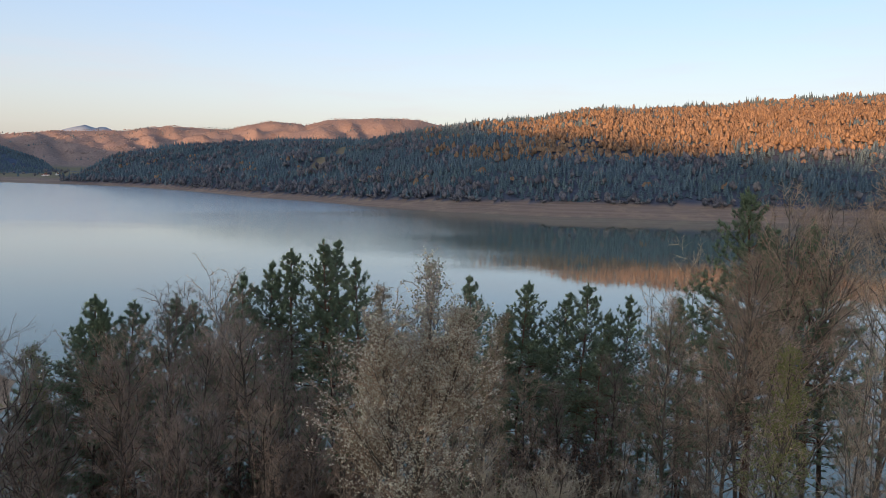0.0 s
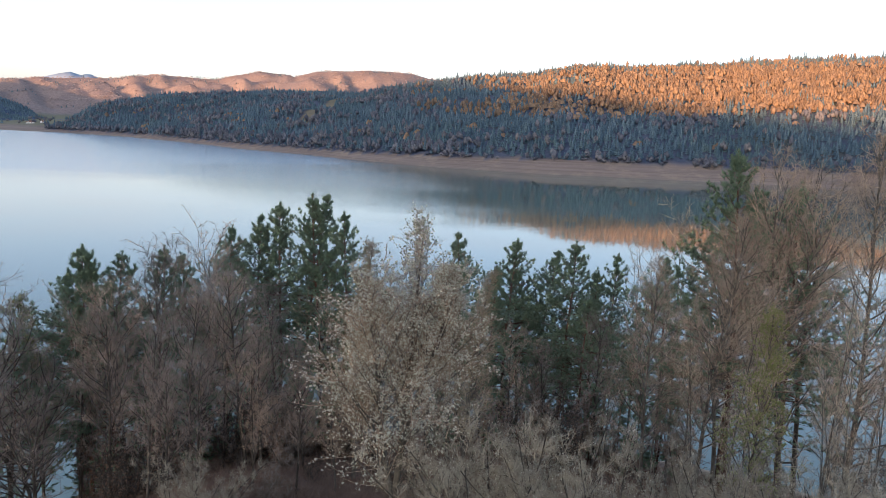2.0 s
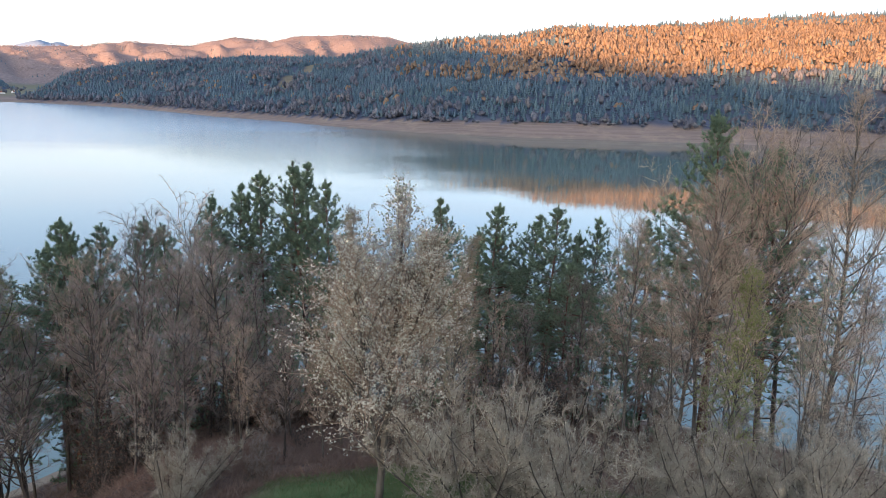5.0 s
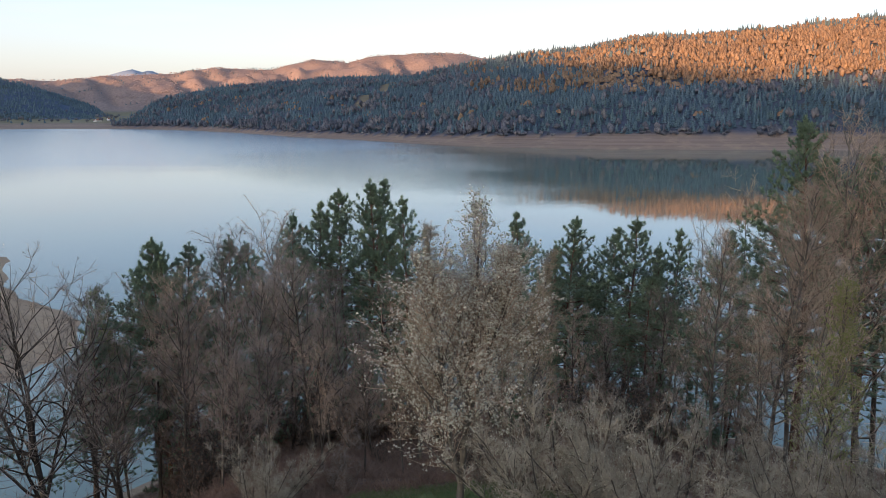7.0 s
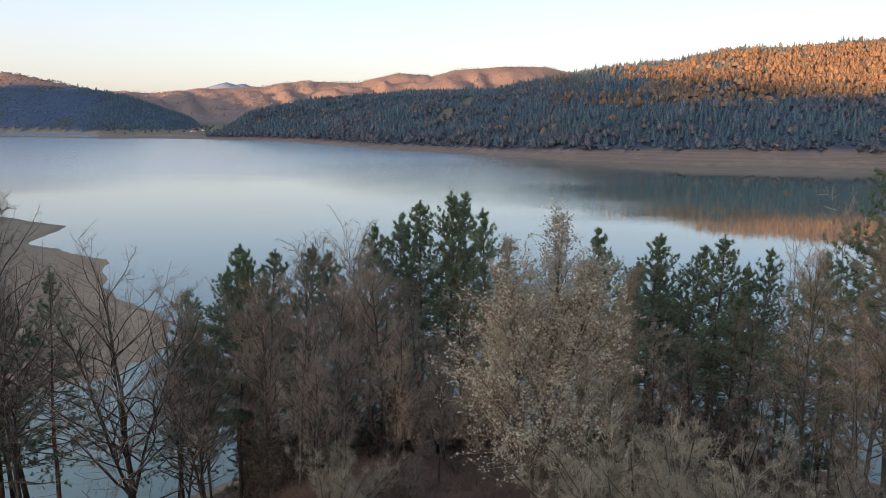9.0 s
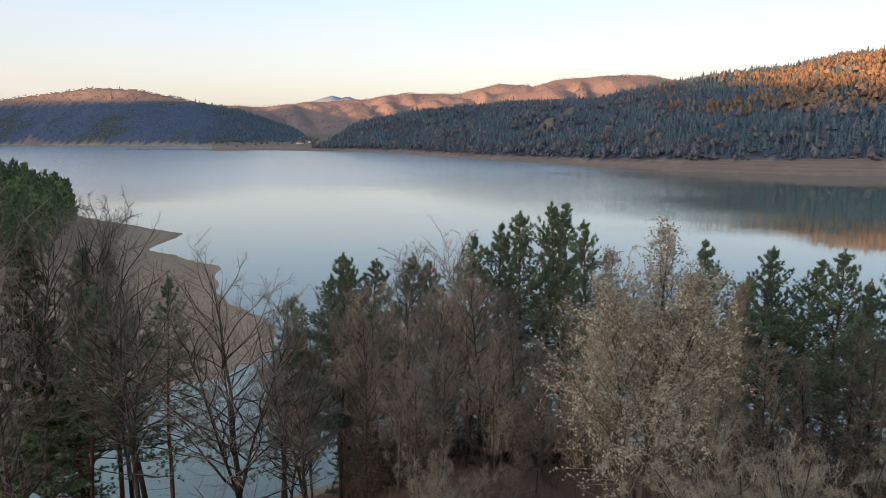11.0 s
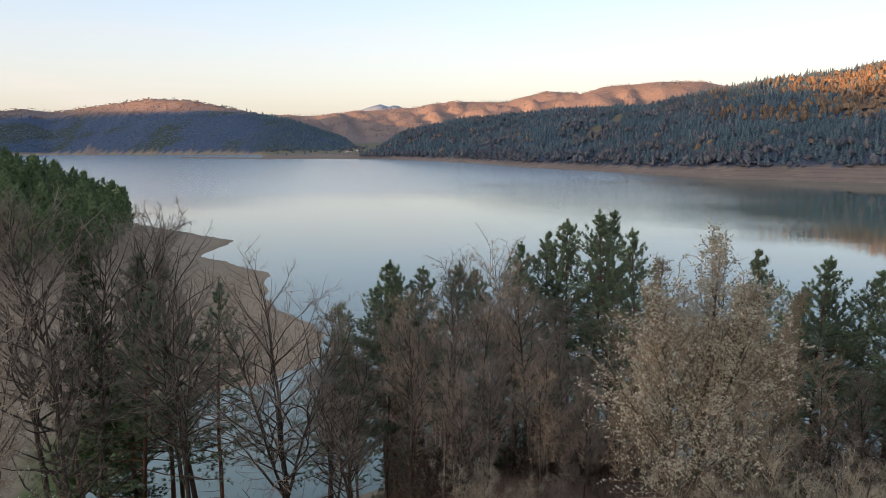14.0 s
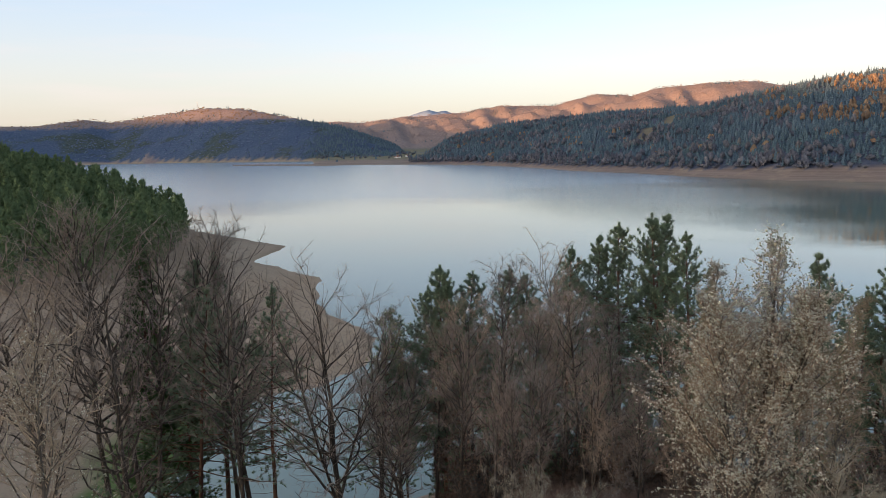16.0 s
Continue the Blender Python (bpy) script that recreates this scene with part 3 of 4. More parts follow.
def bare_thing(name, rng, tall, twig_mat, label, category, group, leaf=None, wood=None, **kw):
    root = tagged(new(name), label, category, group)
    trunk, arms, branches, (e0, way, r0) = bare_tree(rng, tall, **kw)
    part("trunk", mesh_of("trunk", *rods(trunk + arms, 5), wood or M_TRUNK, smooth_shade=True), root, "bare trunk with its limbs")
    tip = cones(e0, e0 + way, r0, np.zeros(len(e0)), 3)
    part("crown", mesh_of("crown", *join([rods(branches, 3), tip]), twig_mat), root, "fine leafless twigs")
    if leaf:
        mat, count, size, text = leaf
        pick = rng.randint(0, len(e0), count)
        f = rng.uniform(0.3, 1.0, (count, 1))
        part("leaves", mesh_of("leaves", *bits(rng, e0[pick] + way[pick] * f + rng.normal(0, 0.02, (count, 3)), size), mat), root, text)
    return root


def tufts(rng, centres, ways, spikes, length, thick, spread=0.5):
    """Brushes of needles: pointed spikes round each place."""
    c = np.repeat(np.asarray(centres, float), spikes, 0)
    w = np.repeat(np.asarray(ways, float), spikes, 0)
    d = rng.normal(0, spread, c.shape) + w * 0.9 + np.array([0, 0, 0.15])
    d /= np.linalg.norm(d, axis=1, keepdims=True) + 1e-9
    ln = length * rng.uniform(0.6, 1.3, len(c))
    st = c + rng.normal(0, 0.22 * length, c.shape)
    return cones(st, st + d * ln[:, None], np.full(len(c), thick), np.zeros(len(c)), 3)


GOLD = (1 + 5 ** 0.5) / 2
ICO = np.array([(-1, GOLD, 0), (1, GOLD, 0), (-1, -GOLD, 0), (1, -GOLD, 0), (0, -1, GOLD), (0, 1, GOLD), (0, -1, -GOLD), (0, 1, -GOLD),
                (GOLD, 0, -1), (GOLD, 0, 1), (-GOLD, 0, -1), (-GOLD, 0, 1)]) / 1.9
ICO_FACES = np.array([(0, 11, 5), (0, 5, 1), (0, 1, 7), (0, 7, 10), (0, 10, 11), (1, 5, 9), (5, 11, 4), (11, 10, 2), (10, 7, 6), (7, 1, 8),
                      (3, 9, 4), (3, 4, 2), (3, 2, 6), (3, 6, 8), (3, 8, 9), (4, 9, 5), (2, 4, 11), (6, 2, 10), (8, 6, 7), (9, 8, 1)])


def clumps(rng, centres, size, rough=0.5):
    """Ragged clumps of needles or twigs, one at each place."""
    c = np.asarray(centres, float)
    n = len(c)
    v = ICO[None] * rng.uniform(1 - rough, 1 + rough, (n, 12, 1)) * np.asarray(size) * rng.uniform(0.7, 1.3, (n, 1, 1))
    a = rng.uniform(0, 6.28, n)
    co, si = np.cos(a)[:, None], np.sin(a)[:, None]
    v = np.stack([v[..., 0] * co - v[..., 1] * si, v[..., 0] * si + v[..., 1] * co, v[..., 2]], -1) + c[:, None, :]
    return v.reshape(-1, 3), (np.arange(n)[:, None, None] * 12 + ICO_FACES[None]).reshape(-1, 3)


def pine_thing(name, rng, tall, label, group, crown_from=0.35, wide=0.16, dense=1.0, needles=None, spire=False, spikes=8):
    root = tagged(new(name), label, "pine tree" if not spire else "spruce tree", group)
    trunk, boughs, centres, ways = [], [], [], []
    pts = grow(rng, (0, 0, -0.4), (rng.normal(0, 0.03), rng.normal(0, 0.03), 1), tall * 0.985, 0.010 * tall, 0.03, 10, 0.1, 0.025, trunk)
    whorls = int(tall * (1 - crown_from) / (0.72 if not spire else 0.55))
    for i in range(whorls):
        g = (i + 0.3 + rng.uniform(-0.25, 0.25)) / whorls
        f = crown_from + (0.99 - crown_from) * max(0, g)
        p, d = along(pts, min(f, 0.985))
        turn = rng.uniform(0, 6.28)
        arms = 5 if not spire else 6
        uneven = rng.uniform(0.75, 1.15)
        for k in range(arms):
            if rng.uniform() < 0.24 - 0.2 * g:
                continue
            a = turn + 6.28 * (k + rng.uniform(-0.3, 0.3)) / arms
            if spire:
                shape, spread = (1 - g) ** 0.8 + 0.04, 1.4
            else:
                shape, spread = (min(1, 0.72 + 1.0 * g) * (1 - g) ** 1.1 + 0.02) * rng.uniform(0.65, 1.2) * uneven, 1.68 - 0.85 * g ** 1.4
            ln = wide * tall * shape
            way = (math.cos(a) * math.sin(spread), math.sin(a) * math.sin(spread), math.cos(spread))
            limb = grow(rng, p, way, ln, 0.0024 * tall * (1.1 - 0.8 * g), 0.012, 4, 0.25 if not spire else -0.1, 0.09, boughs)
            inner = 0.30 - 0.2 * g
            m = max(2, int((12.5 if not spire else 5) * shape * dense + 2.6 * dense))
            for j in range(m):
                q, dd = along(limb, min(0.99, inner + (1 - inner) * (j + rng.uniform(0.2, 1)) / m))
                w = unit(dd + np.array([rng.normal(0, 0.85), rng.normal(0, 0.85), 0.02 + 0.3 * g]))
                reach = (0.15 * ln + 0.32 * (1 - 0.6 * g)) * rng.uniform(0.6, 1.3)
                for s in range(3):
                    w = unit(w + np.array([0, 0, 0.05 + 0.22 * g]))
                    q = q + w * reach * 0.42
                    centres.append(q + rng.normal(0, 0.05, 3))
                    ways.append(w)
    for k in range(4):
        centres.append(pts[-1] - np.array([0, 0, 0.2 * k]))
        ways.append(np.array([0, 0, 1.2]))
    for i in range(int(14 * (crown_from > 0.25))):
        p, d = along(pts, rng.uniform(0.10, crown_from))
        a = rng.uniform(0, 6.28)
        grow(rng, p, (math.cos(a), math.sin(a), -0.1), rng.uniform(0.5, 0.12 * tall), 0.022, 0.008, 3, -0.1, 0.1, boughs)
    part("trunk", mesh_of("trunk", *rods(trunk + boughs, 5), M_PINE_BARK, smooth_shade=True), root, "reddish flaking trunk with its limbs")
    part("crown", mesh_of("crown", *join([tufts(rng, centres, ways, spikes + 2, 0.27, 0.026, 0.55), bits(rng, centres, 0.155, 0.5)]), needles or M_NEEDLES), root, "dark green needle brushes")
    return root


def stand(protos, rows, seed, tops=True):
    """Put trees, taking the prototypes in turn, on the ground; rows of x, y and the height of the top over the lake, or, without tops, over the ground."""
    rng = np.random.RandomState(seed)
    for i, (x, y, h) in enumerate(rows):
        ob, tall = protos[i % len(protos)]
        g = height(x, y)
        s = (h - g if tops else h) / tall
        w = s * rng.uniform(0.9, 1.1)
        m = Matrix.Translation((x, y, g)) @ Matrix.Rotation(rng.uniform(0, 6.28), 4, "Z") @ Matrix.Diagonal((w, w, s, 1))
        if ob.name in used:
            copy_thing(ob, m)
        else:
            used.add(ob.name)
            pending.append((ob, m))


pending = []
used = set()
rs = np.random.RandomState
# pines along the water
PINE = "tall green pine with a reddish bare lower trunk on the bank"
pines = [(pine_thing("pine_tree", rs(100 + k), 23, PINE, "pines on the bank", (0.38, 0.28, 0.32, 0.25, 0.34)[k], (0.38, 0.42, 0.39, 0.41, 0.36)[k]), 23) for k in range(5)]
stand(pines, [(-25.4, 54.4, 26.2), (-23.0, 53.3, 25.7), (-23.6, 61.6, 25.1), (-18.1, 65.5, 26.4), (-16.6, 68.0, 27.3), (-13.5, 66.6, 28.6), (-12.0, 69.0, 29.3),
              (-8.9, 65.4, 29.7), (-7.1, 62.6, 28.2), (3.4, 66.9, 26.4), (6.8, 63.6, 26.3), (10.2, 68.2, 25.1), (11.4, 63.0, 26.7), (16.9, 67.9, 24.8), (20.6, 62.7, 25.2),
              (19.2, 45.9, 35.0), (21.8, 50.6, 32.6), (24.4, 48.0, 33.0), (-21.0, 64.7, 24.0), (4.9, 59.8, 24.4), (12.1, 56.7, 22.9), (-46.5, 47.5, 27.3), (-27.0, 56.3, 23.6), (-24.2, 56.5, 25.3), (8.6, 66.0, 24.0), (14.6, 65.0, 23.6)], 1)
thin = [(pine_thing("pine_tree", rs(106 + k), 23, "slim green pine with sparse layered boughs on the bank", "pines on the bank", (0.34, 0.30)[k], 0.30, 0.6), 23) for k in range(2)]
stand(thin, [(-29.8, 50.4, 21.2), (-41.8, 43.1, 25.5), (-37.4, 46.9, 25.0), (-44.2, 49.0, 27.2)], 2)
spruce = [(pine_thing("spruce_tree", rs(110), 26, "young pale-green spruce on the bank", "spruces on the bank", 0.12, 0.13, 1.1, M_NEEDLES_PALE, True), 26)]
stand(spruce, [(-47.5, 45.8, 29.4)], 3)

# leafless trees
BARE = "leafless tree with fine brown twigs on the bank"
bares = [(bare_thing("bare_tree", rs(120 + k), 17, (M_TWIG_DARK, M_TWIG_RED, M_TWIG_DARK, M_TWIG_RED)[k % 4], BARE, "tree", "leafless trees on the bank", wood=M_TRUNK_DARK,
                     wide=0.26 + 0.03 * (k % 3), crown_from=0.30 + 0.06 * (k % 2), limbs=30, fine=1.0, thick=1.3, steep=(0.95, 0.8, 1.05)[k % 3], crook=0.13, leaders=1 + k % 2, form=(ROUND, VASE)[k % 2]), 17) for k in range(5)]
stand(bares, [(-19.3, 52.6, 25.6), (-18.5, 59.2, 25.3), (-12.1, 48.5, 25.5), (-20.7, 49.9, 23.3), (-11.0, 54.9, 22.8), (-18.7, 42.0, 23.8), (-8.7, 59.4, 20.5), (-15.2, 45.5, 25.1),
              (-14.7, 51.9, 23.0), (-15.3, 39.1, 24.0), (-10.3, 44.8, 22.6), (-24.4, 50.4, 21.6), (-8.3, 49.3, 20.2), (6.0, 51.7, 21.0), (9.0, 53.2, 19.8), (12.9, 54.5, 21.3),
              (-27.3, 51.2, 17.6), (-1.5, 52.0, 23.5), (1.6, 50.0, 22.4), (-3.6, 49.5, 23.2), (0.2, 46.5, 23.8), (3.8, 48.5, 21.8), (-12.1, 38.1, 23.3), (-8.9, 36.9, 22.9), (-6.5, 36.4, 22.8), (-13.0, 35.7, 22.8), (-4.4, 35.7, 22.0)], 4)
stand(bares, [(-44.8, 51.1, 28.6), (-44.1, 31.2, 26.9)], 5)
brown = [(bare_thing("bare_tree", rs(127 + k), 18, M_TWIG_RED, "tall leafless tree dense with brown twigs", "tree", "leafless trees on the bank", wood=M_TRUNK,
                     wide=0.25 + 0.03 * k, crown_from=0.2, limbs=46, fine=0.95, thick=1.0, steep=1.0, trunk_r=0.009, limb_r=0.0028, crook=0.15, leaders=1 + k, form=ROUND), 18) for k in range(2)]
stand(brown, [(15.4, 40.0, 31.6), (17.6, 42.6, 31.4), (13.6, 44.0, 28.6), (22.2, 43.3, 35.4), (26.0, 43.2, 36.5)], 22)
pale = [(bare_thing("bare_tree", rs(130 + k), 19, M_TWIG, "leafless tree with pale grey-brown twigs on the bank", "tree", "leafless trees on the bank",
                    wide=0.19 + 0.03 * k, crown_from=0.3, limbs=24, fine=0.8, thick=1.1, steep=0.65 + 0.08 * k, trunk_r=0.0055, limb_r=0.0016, crook=0.09, leaders=2, form=VASE), 19) for k in range(3)]
stand(pale, [(18.1, 63.5, 26.0), (18.2, 52.9, 29.5), (19.7, 34.8, 30.0),
              (15.3, 47.6, 24.6), (14.2, 33.1, 27.9), (14.3, 37.4, 26.3), (12.3, 48.5, 20.9), (17.2, 28.6, 28.4)], 12)
big = [(bare_thing("bare_tree", rs(135 + k), 22, M_TWIG_DARK, "large leafless tree with spreading limbs", "tree", "leafless trees on the bank",
                   wide=0.30, crown_from=0.36, limbs=40, fine=0.85, thick=1.15, steep=1.05, wood=M_TRUNK_DARK, trunk_r=0.011, crook=0.18, leaders=3, limb_r=0.0036), 22) for k in range(3)]
stand(big, [(-37.6, 32.9, 29.2), (-33.9, 39.4, 26.2), (-21.9, 40.6, 21.4), (-26.0, 45.0, 22.5)], 13)
wide_oak = bare_thing("bare_tree", rs(147), 20, M_TWIG_DARK, "massive leafless tree with dark crooked spreading limbs", "tree", "leafless trees on the bank",
                      wide=0.34, crown_from=0.14, limbs=68, fine=0.9, thick=1.15, steep=1.0, wood=M_TRUNK_DARK, trunk_r=0.012, crook=0.17, leaders=4, limb_r=0.0032)
stand([(wide_oak, 20)], [(-27.9, 41.5, 26.9)], 24)
grey = [(bare_thing("bare_tree", rs(138 + k), 20, M_TWIG_DARK, "spreading leafless tree with fine grey-brown twigs", "tree", "leafless trees on the bank",
                    wide=0.30, crown_from=0.44, limbs=34, fine=0.85, thick=1.1, steep=0.9, wood=M_TRUNK_DARK, trunk_r=0.010, crook=0.15, limb_r=0.0036), 20) for k in range(2)]
stand(grey, [(-44.1, 40.7, 28.8), (-48.4, 35.5, 28.8), (-47.0, 30.0, 29.4), (-42.6, 50.4, 28.8), (28.1, 53.0, 33.0), (-46.0, 42.0, 30.8), (-50.5, 42.5, 31.0)], 16)
front = bare_thing("budding_tree", rs(143), 12.6, M_TWIG_RED, "grey-barked tree in pale bud on the grassy slope", "tree", "", (M_BUDS, 17000, 0.053, "small pale buds"),
                   wide=0.335, crown_from=0.14, limbs=92, fine=1.0, steep=0.74, trunk_r=0.0125, wood=M_TRUNK, crook=0.06, leaders=3, limb_r=0.0022, thick=0.9, form=SPIRE)
stand([(front, 12.6)], [(-1.2, 27.0, 32.2)], 6)
blossom = bare_thing("budding_tree", rs(144), 9, M_TWIG, "small leafless tree dotted with white blossom", "tree", "", (M_BUDS, 1500, 0.032, "white blossom"),
                     wide=0.33, crown_from=0.15, limbs=24, fine=0.8, thick=1.1)
stand([(blossom, 9)], [(-34.2, 24.3, 26.1)], 18)
catkin = bare_thing("catkin_tree", rs(142), 15, M_TWIG, "leafless tree hung with yellow-brown catkins", "tree", "catkin trees", (M_CATKIN, 5000, 0.05, "yellow-brown catkins"),
                    wide=0.17, crown_from=0.25, limbs=40, fine=1.0, steep=0.65, form=SPIRE)
stand([(catkin, 15)], [(-4.4, 44.8, 29.3), (1.8, 38.0, 28.4)], 14)
withered = bare_thing("withered_tree", rs(145), 15, M_TWIG, "slender tree with a few withered brown leaves", "tree", "withered trees", (M_BROWN_LEAF, 3000, 0.055, "withered brown leaves"),
                      wide=0.2, crown_from=0.22, limbs=30, fine=0.9, thick=1.1, limb_r=0.002, trunk_r=0.006, crook=0.09)
stand([(withered, 15)], [(17.4, 38.4, 26.2), (13.8, 37.6, 24.5), (20.5, 32.0, 27.5)], 20)
stand(pale, [(29.4, 50.0, 26.4), (33.1, 52.4, 27.7), (22.7, 40.0, 25.6), (20.6, 29.6, 30.0)], 21)
leafy = bare_thing("sprouting_tree", rs(141), 13.5, M_TWIG, "slender tree with fresh yellow-green leaves", "tree", "sprouting trees", (M_GREEN_LEAF, 7500, 0.06, "fresh yellow-green leaves"),
                   wide=0.22, crown_from=0.2, limbs=44, fine=0.9, steep=0.7, form=SPIRE)
stand([(leafy, 13.5)], [(13.2, 28.6, 29.0), (-30.6, 56.0, 22.2)], 7)
shrubs = [(bare_thing("shrub", rs(150 + k), 5.5, M_TWIG_OLIVE, "dense grey leafless shrub on the slope", "shrub", "shrubs on the slope", (M_BUDS, 1500, 0.018, "scattered pale buds"),
                      wide=0.36, crown_from=0.08, limbs=84, stems=8, fine=1.15, thick=0.6, steep=1.1, crook=0.17, limb_r=0.0013, wood=M_TRUNK_DARK), 5.5) for k in range(2)]
stand(shrubs, [(2.4, 23.9, 27.3), (5.8, 22.2, 27.0), (4.6, 25.6, 26.6), (-9.8, 30.5, 21.9), (-9.7, 28.4, 21.5), (4.8, 29.6, 24.0), (10.0, 21.8, 26.1), (12.6, 21.6, 26.5), (1.2, 30.0, 23.4), (9.4, 25.3, 24.2),
              (13.2, 20.0, 26.6), (13.6, 26.7, 24.4), (14.4, 24.0, 25.3), (17.6, 26.8, 25.2), (12.3, 30.6, 22.5)], 8)

young = [(pine_thing("young_pine", rs(112 + k), 9, "young dark pine standing under the taller trees", "young pines under the trees", 0.06, 0.27, 0.5, spikes=5), 9) for k in range(2)]
rng = rs(161)
stand(young, [(*polar(-26 + 20 * (k + rng.uniform(0, 1)) / 22, rng.uniform(58, 71)), rng.uniform(6.0, 10.5)) for k in range(22)]
      + [(*polar(1 + 18 * (k + rng.uniform(0, 1)) / 12, rng.uniform(58, 70)), rng.uniform(6.0, 10.0)) for k in range(12)], 17, False)

# low thicket along the water and on the slope
rng = rs(160)
low = [(bare_thing("shrub", rs(170 + k), 4.0, (M_TWIG_DARK, M_TRUNK_DARK)[k], "tangled leafless thicket shrub on the bank", "shrub", "thicket along the water", (M_BROWN_LEAF, 700, 0.05, "withered brown leaves"),
                   wide=0.42, crown_from=0.05, limbs=16, stems=4, fine=0.7, thick=2.2), 4.0) for k in range(2)]
stand(low, [(*polar(-28 + 61 * (k + rng.uniform(0, 1)) / 20, rng.uniform(50, 68)), rng.uniform(4.0, 7.5)) for k in range(20)], 10, False)
stand(low, [(*polar(rng.uniform(-26, -6) if k < 16 else rng.uniform(3, 18), rng.uniform(44, 62)), rng.uniform(4.5, 8.5)) for k in range(22)], 15, False)
stand(low, [(*polar(rng.uniform(-52, -8), rng.uniform(32, 50)), rng.uniform(1.5, 3.5)) for k in range(12)], 11, False)
stand(low, [(*polar(rng.uniform(-15, 1), rng.uniform(30, 43)), rng.uniform(1.6, 3.2)) for k in range(10)], 19, False)


# undergrowth on the slope: dry stems, ferns and grass
def blades(rng, x, y, tall, thick, lean):
    n = len(x)
    z = land(x, y)[0]
    p = np.stack([x, y, z - 0.03], -1)
    d = np.stack([rng.normal(0, lean, n), rng.normal(0, lean, n), np.ones(n)], -1) * (tall * rng.uniform(0.5, 1.4, n))[:, None]
    return cones(p, p + d, np.full(n, thick), np.zeros(n), 3)


def sector(rng, az0, az1, r0, r1, n):
    a, r = np.radians(rng.uniform(az0, az1, n)), np.sqrt(rng.uniform(r0 * r0, r1 * r1, n))
    return r * np.sin(a), r * np.cos(a)


x, y = sector(rng, -58, 34, 16, 74, 34000)
cover = land(x, y)
q = (cover[2] > 0.5) & (cover[3] < 0.3)
tagged(new("undergrowth", mesh_of("undergrowth", *blades(rng, x[q], y[q], 0.6, 0.022, 0.6), M_DRY)), "dry brown stems and brambles on the slope", "undergrowth", kind="stuff")
x, y = sector(rng, -34, 12, 22, 46, 26000)
cover = land(x, y)
q = (cover[2] > 0.5) & (cover[3] < 0.3) & (fbm(x, y, 5, 2, 44) > -0.25)
tagged(new("bracken", mesh_of("bracken", *blades(rng, x[q], y[q], 0.42, 0.02, 1.1), M_DRY)), "flattened red-brown dead bracken on the slope", "undergrowth", kind="stuff")
x, y = sector(rng, -16, 34, 15, 36, 34000)
q = land(x, y)[3] > 0.35
tagged(new("grass", mesh_of("grass", *blades(rng, x[q], y[q], 0.24, 0.014, 0.6), M_GRASS)), "short green grass on the slope", "grass", kind="stuff")
for ob, m in pending:
    ob.matrix_basis = m


# ---- far woods ----
def far_conifer(rng, tiers=5, sides=5):
    """A spruce seen from afar: ragged skirts of boughs, one above the other, narrowing to a tip."""
    pieces = []
    k = np.arange(sides)
    for i in range(tiers):
        f = i / tiers
        z0, z1 = 0.10 + 0.80 * f, min(1.05, 0.10 + 0.80 * f + 0.36 - 0.10 * f)
        a = 2 * np.pi * (k + rng.uniform(0, 1)) / sides
        rr = (1 - f) ** 0.85 * rng.uniform(0.65, 1.2, sides)
        rim = np.stack([rr * np.cos(a), rr * np.sin(a), z0 + rng.uniform(-0.05, 0.04, sides)], -1)
        tip = np.array([[rng.normal(0, 0.04), rng.normal(0, 0.04), z1]])
        pieces.append((np.concatenate([rim, tip]), np.stack([k, (k + 1) % sides, np.full(sides, sides)], -1)))
    pieces.append(cones([(0, 0, -0.1)], [(0, 0, 0.3)], [0.09], [0.06], 3))
    return join(pieces)


def far_broadleaf(rng, lumps=3):
    """A leafless crown seen from afar: domed lumps of fine twigs with sprays standing out of them, over a pale stem."""
    c = [(0.42 * math.cos(b), 0.42 * math.sin(b), 0.58 + 0.10 * rng.uniform(-1, 1)) for b in (k * 6.28 / lumps + rng.uniform(0, 1) for k in range(lumps))] + [(0.05, 0, 0.74)]
    n = 14
    a, s_ = np.arange(n) * 2.4 + rng.uniform(0, 6), np.sqrt((np.arange(n) + 0.5) / n)
    foot = np.stack([0.4 * s_ * np.cos(a), 0.4 * s_ * np.sin(a), 0.5 + 0.1 * rng.uniform(0, 1, n)], -1)
    tip = np.stack([0.95 * s_ * np.cos(a), 0.95 * s_ * np.sin(a), 1.06 - 0.34 * s_ * s_ + rng.normal(0, 0.04, n)], -1)
    return join([clumps(rng, c, (0.48, 0.48, 0.25), 0.42), cones(foot, tip, np.full(n, 0.13), np.zeros(n), 3), cones([(0, 0, -0.1)], [(0, 0, 0.5)], [0.05], [0.03], 3)])


def speck_tree(rng):
    """A leafless crown for hills far away: a low uneven dome."""
    a = np.arange(6) * math.pi / 3
    rim = np.stack([np.cos(a), np.sin(a), np.full(6, 0.25)], -1) * rng.uniform(0.8, 1.2, (6, 1))
    mid = np.stack([0.6 * np.cos(a + 0.5), 0.6 * np.sin(a + 0.5), np.full(6, 0.8)], -1) * rng.uniform(0.85, 1.15, (6, 1))
    v = np.concatenate([rim, mid, [(0, 0, 1.0)]])
    f = [(k, (k + 1) % 6, 6 + k) for k in range(6)] + [((k + 1) % 6, 6 + (k + 1) % 6, 6 + k) for k in range(6)] + [(6 + k, 6 + (k + 1) % 6, 12) for k in range(6)]
    return v, np.array(f)


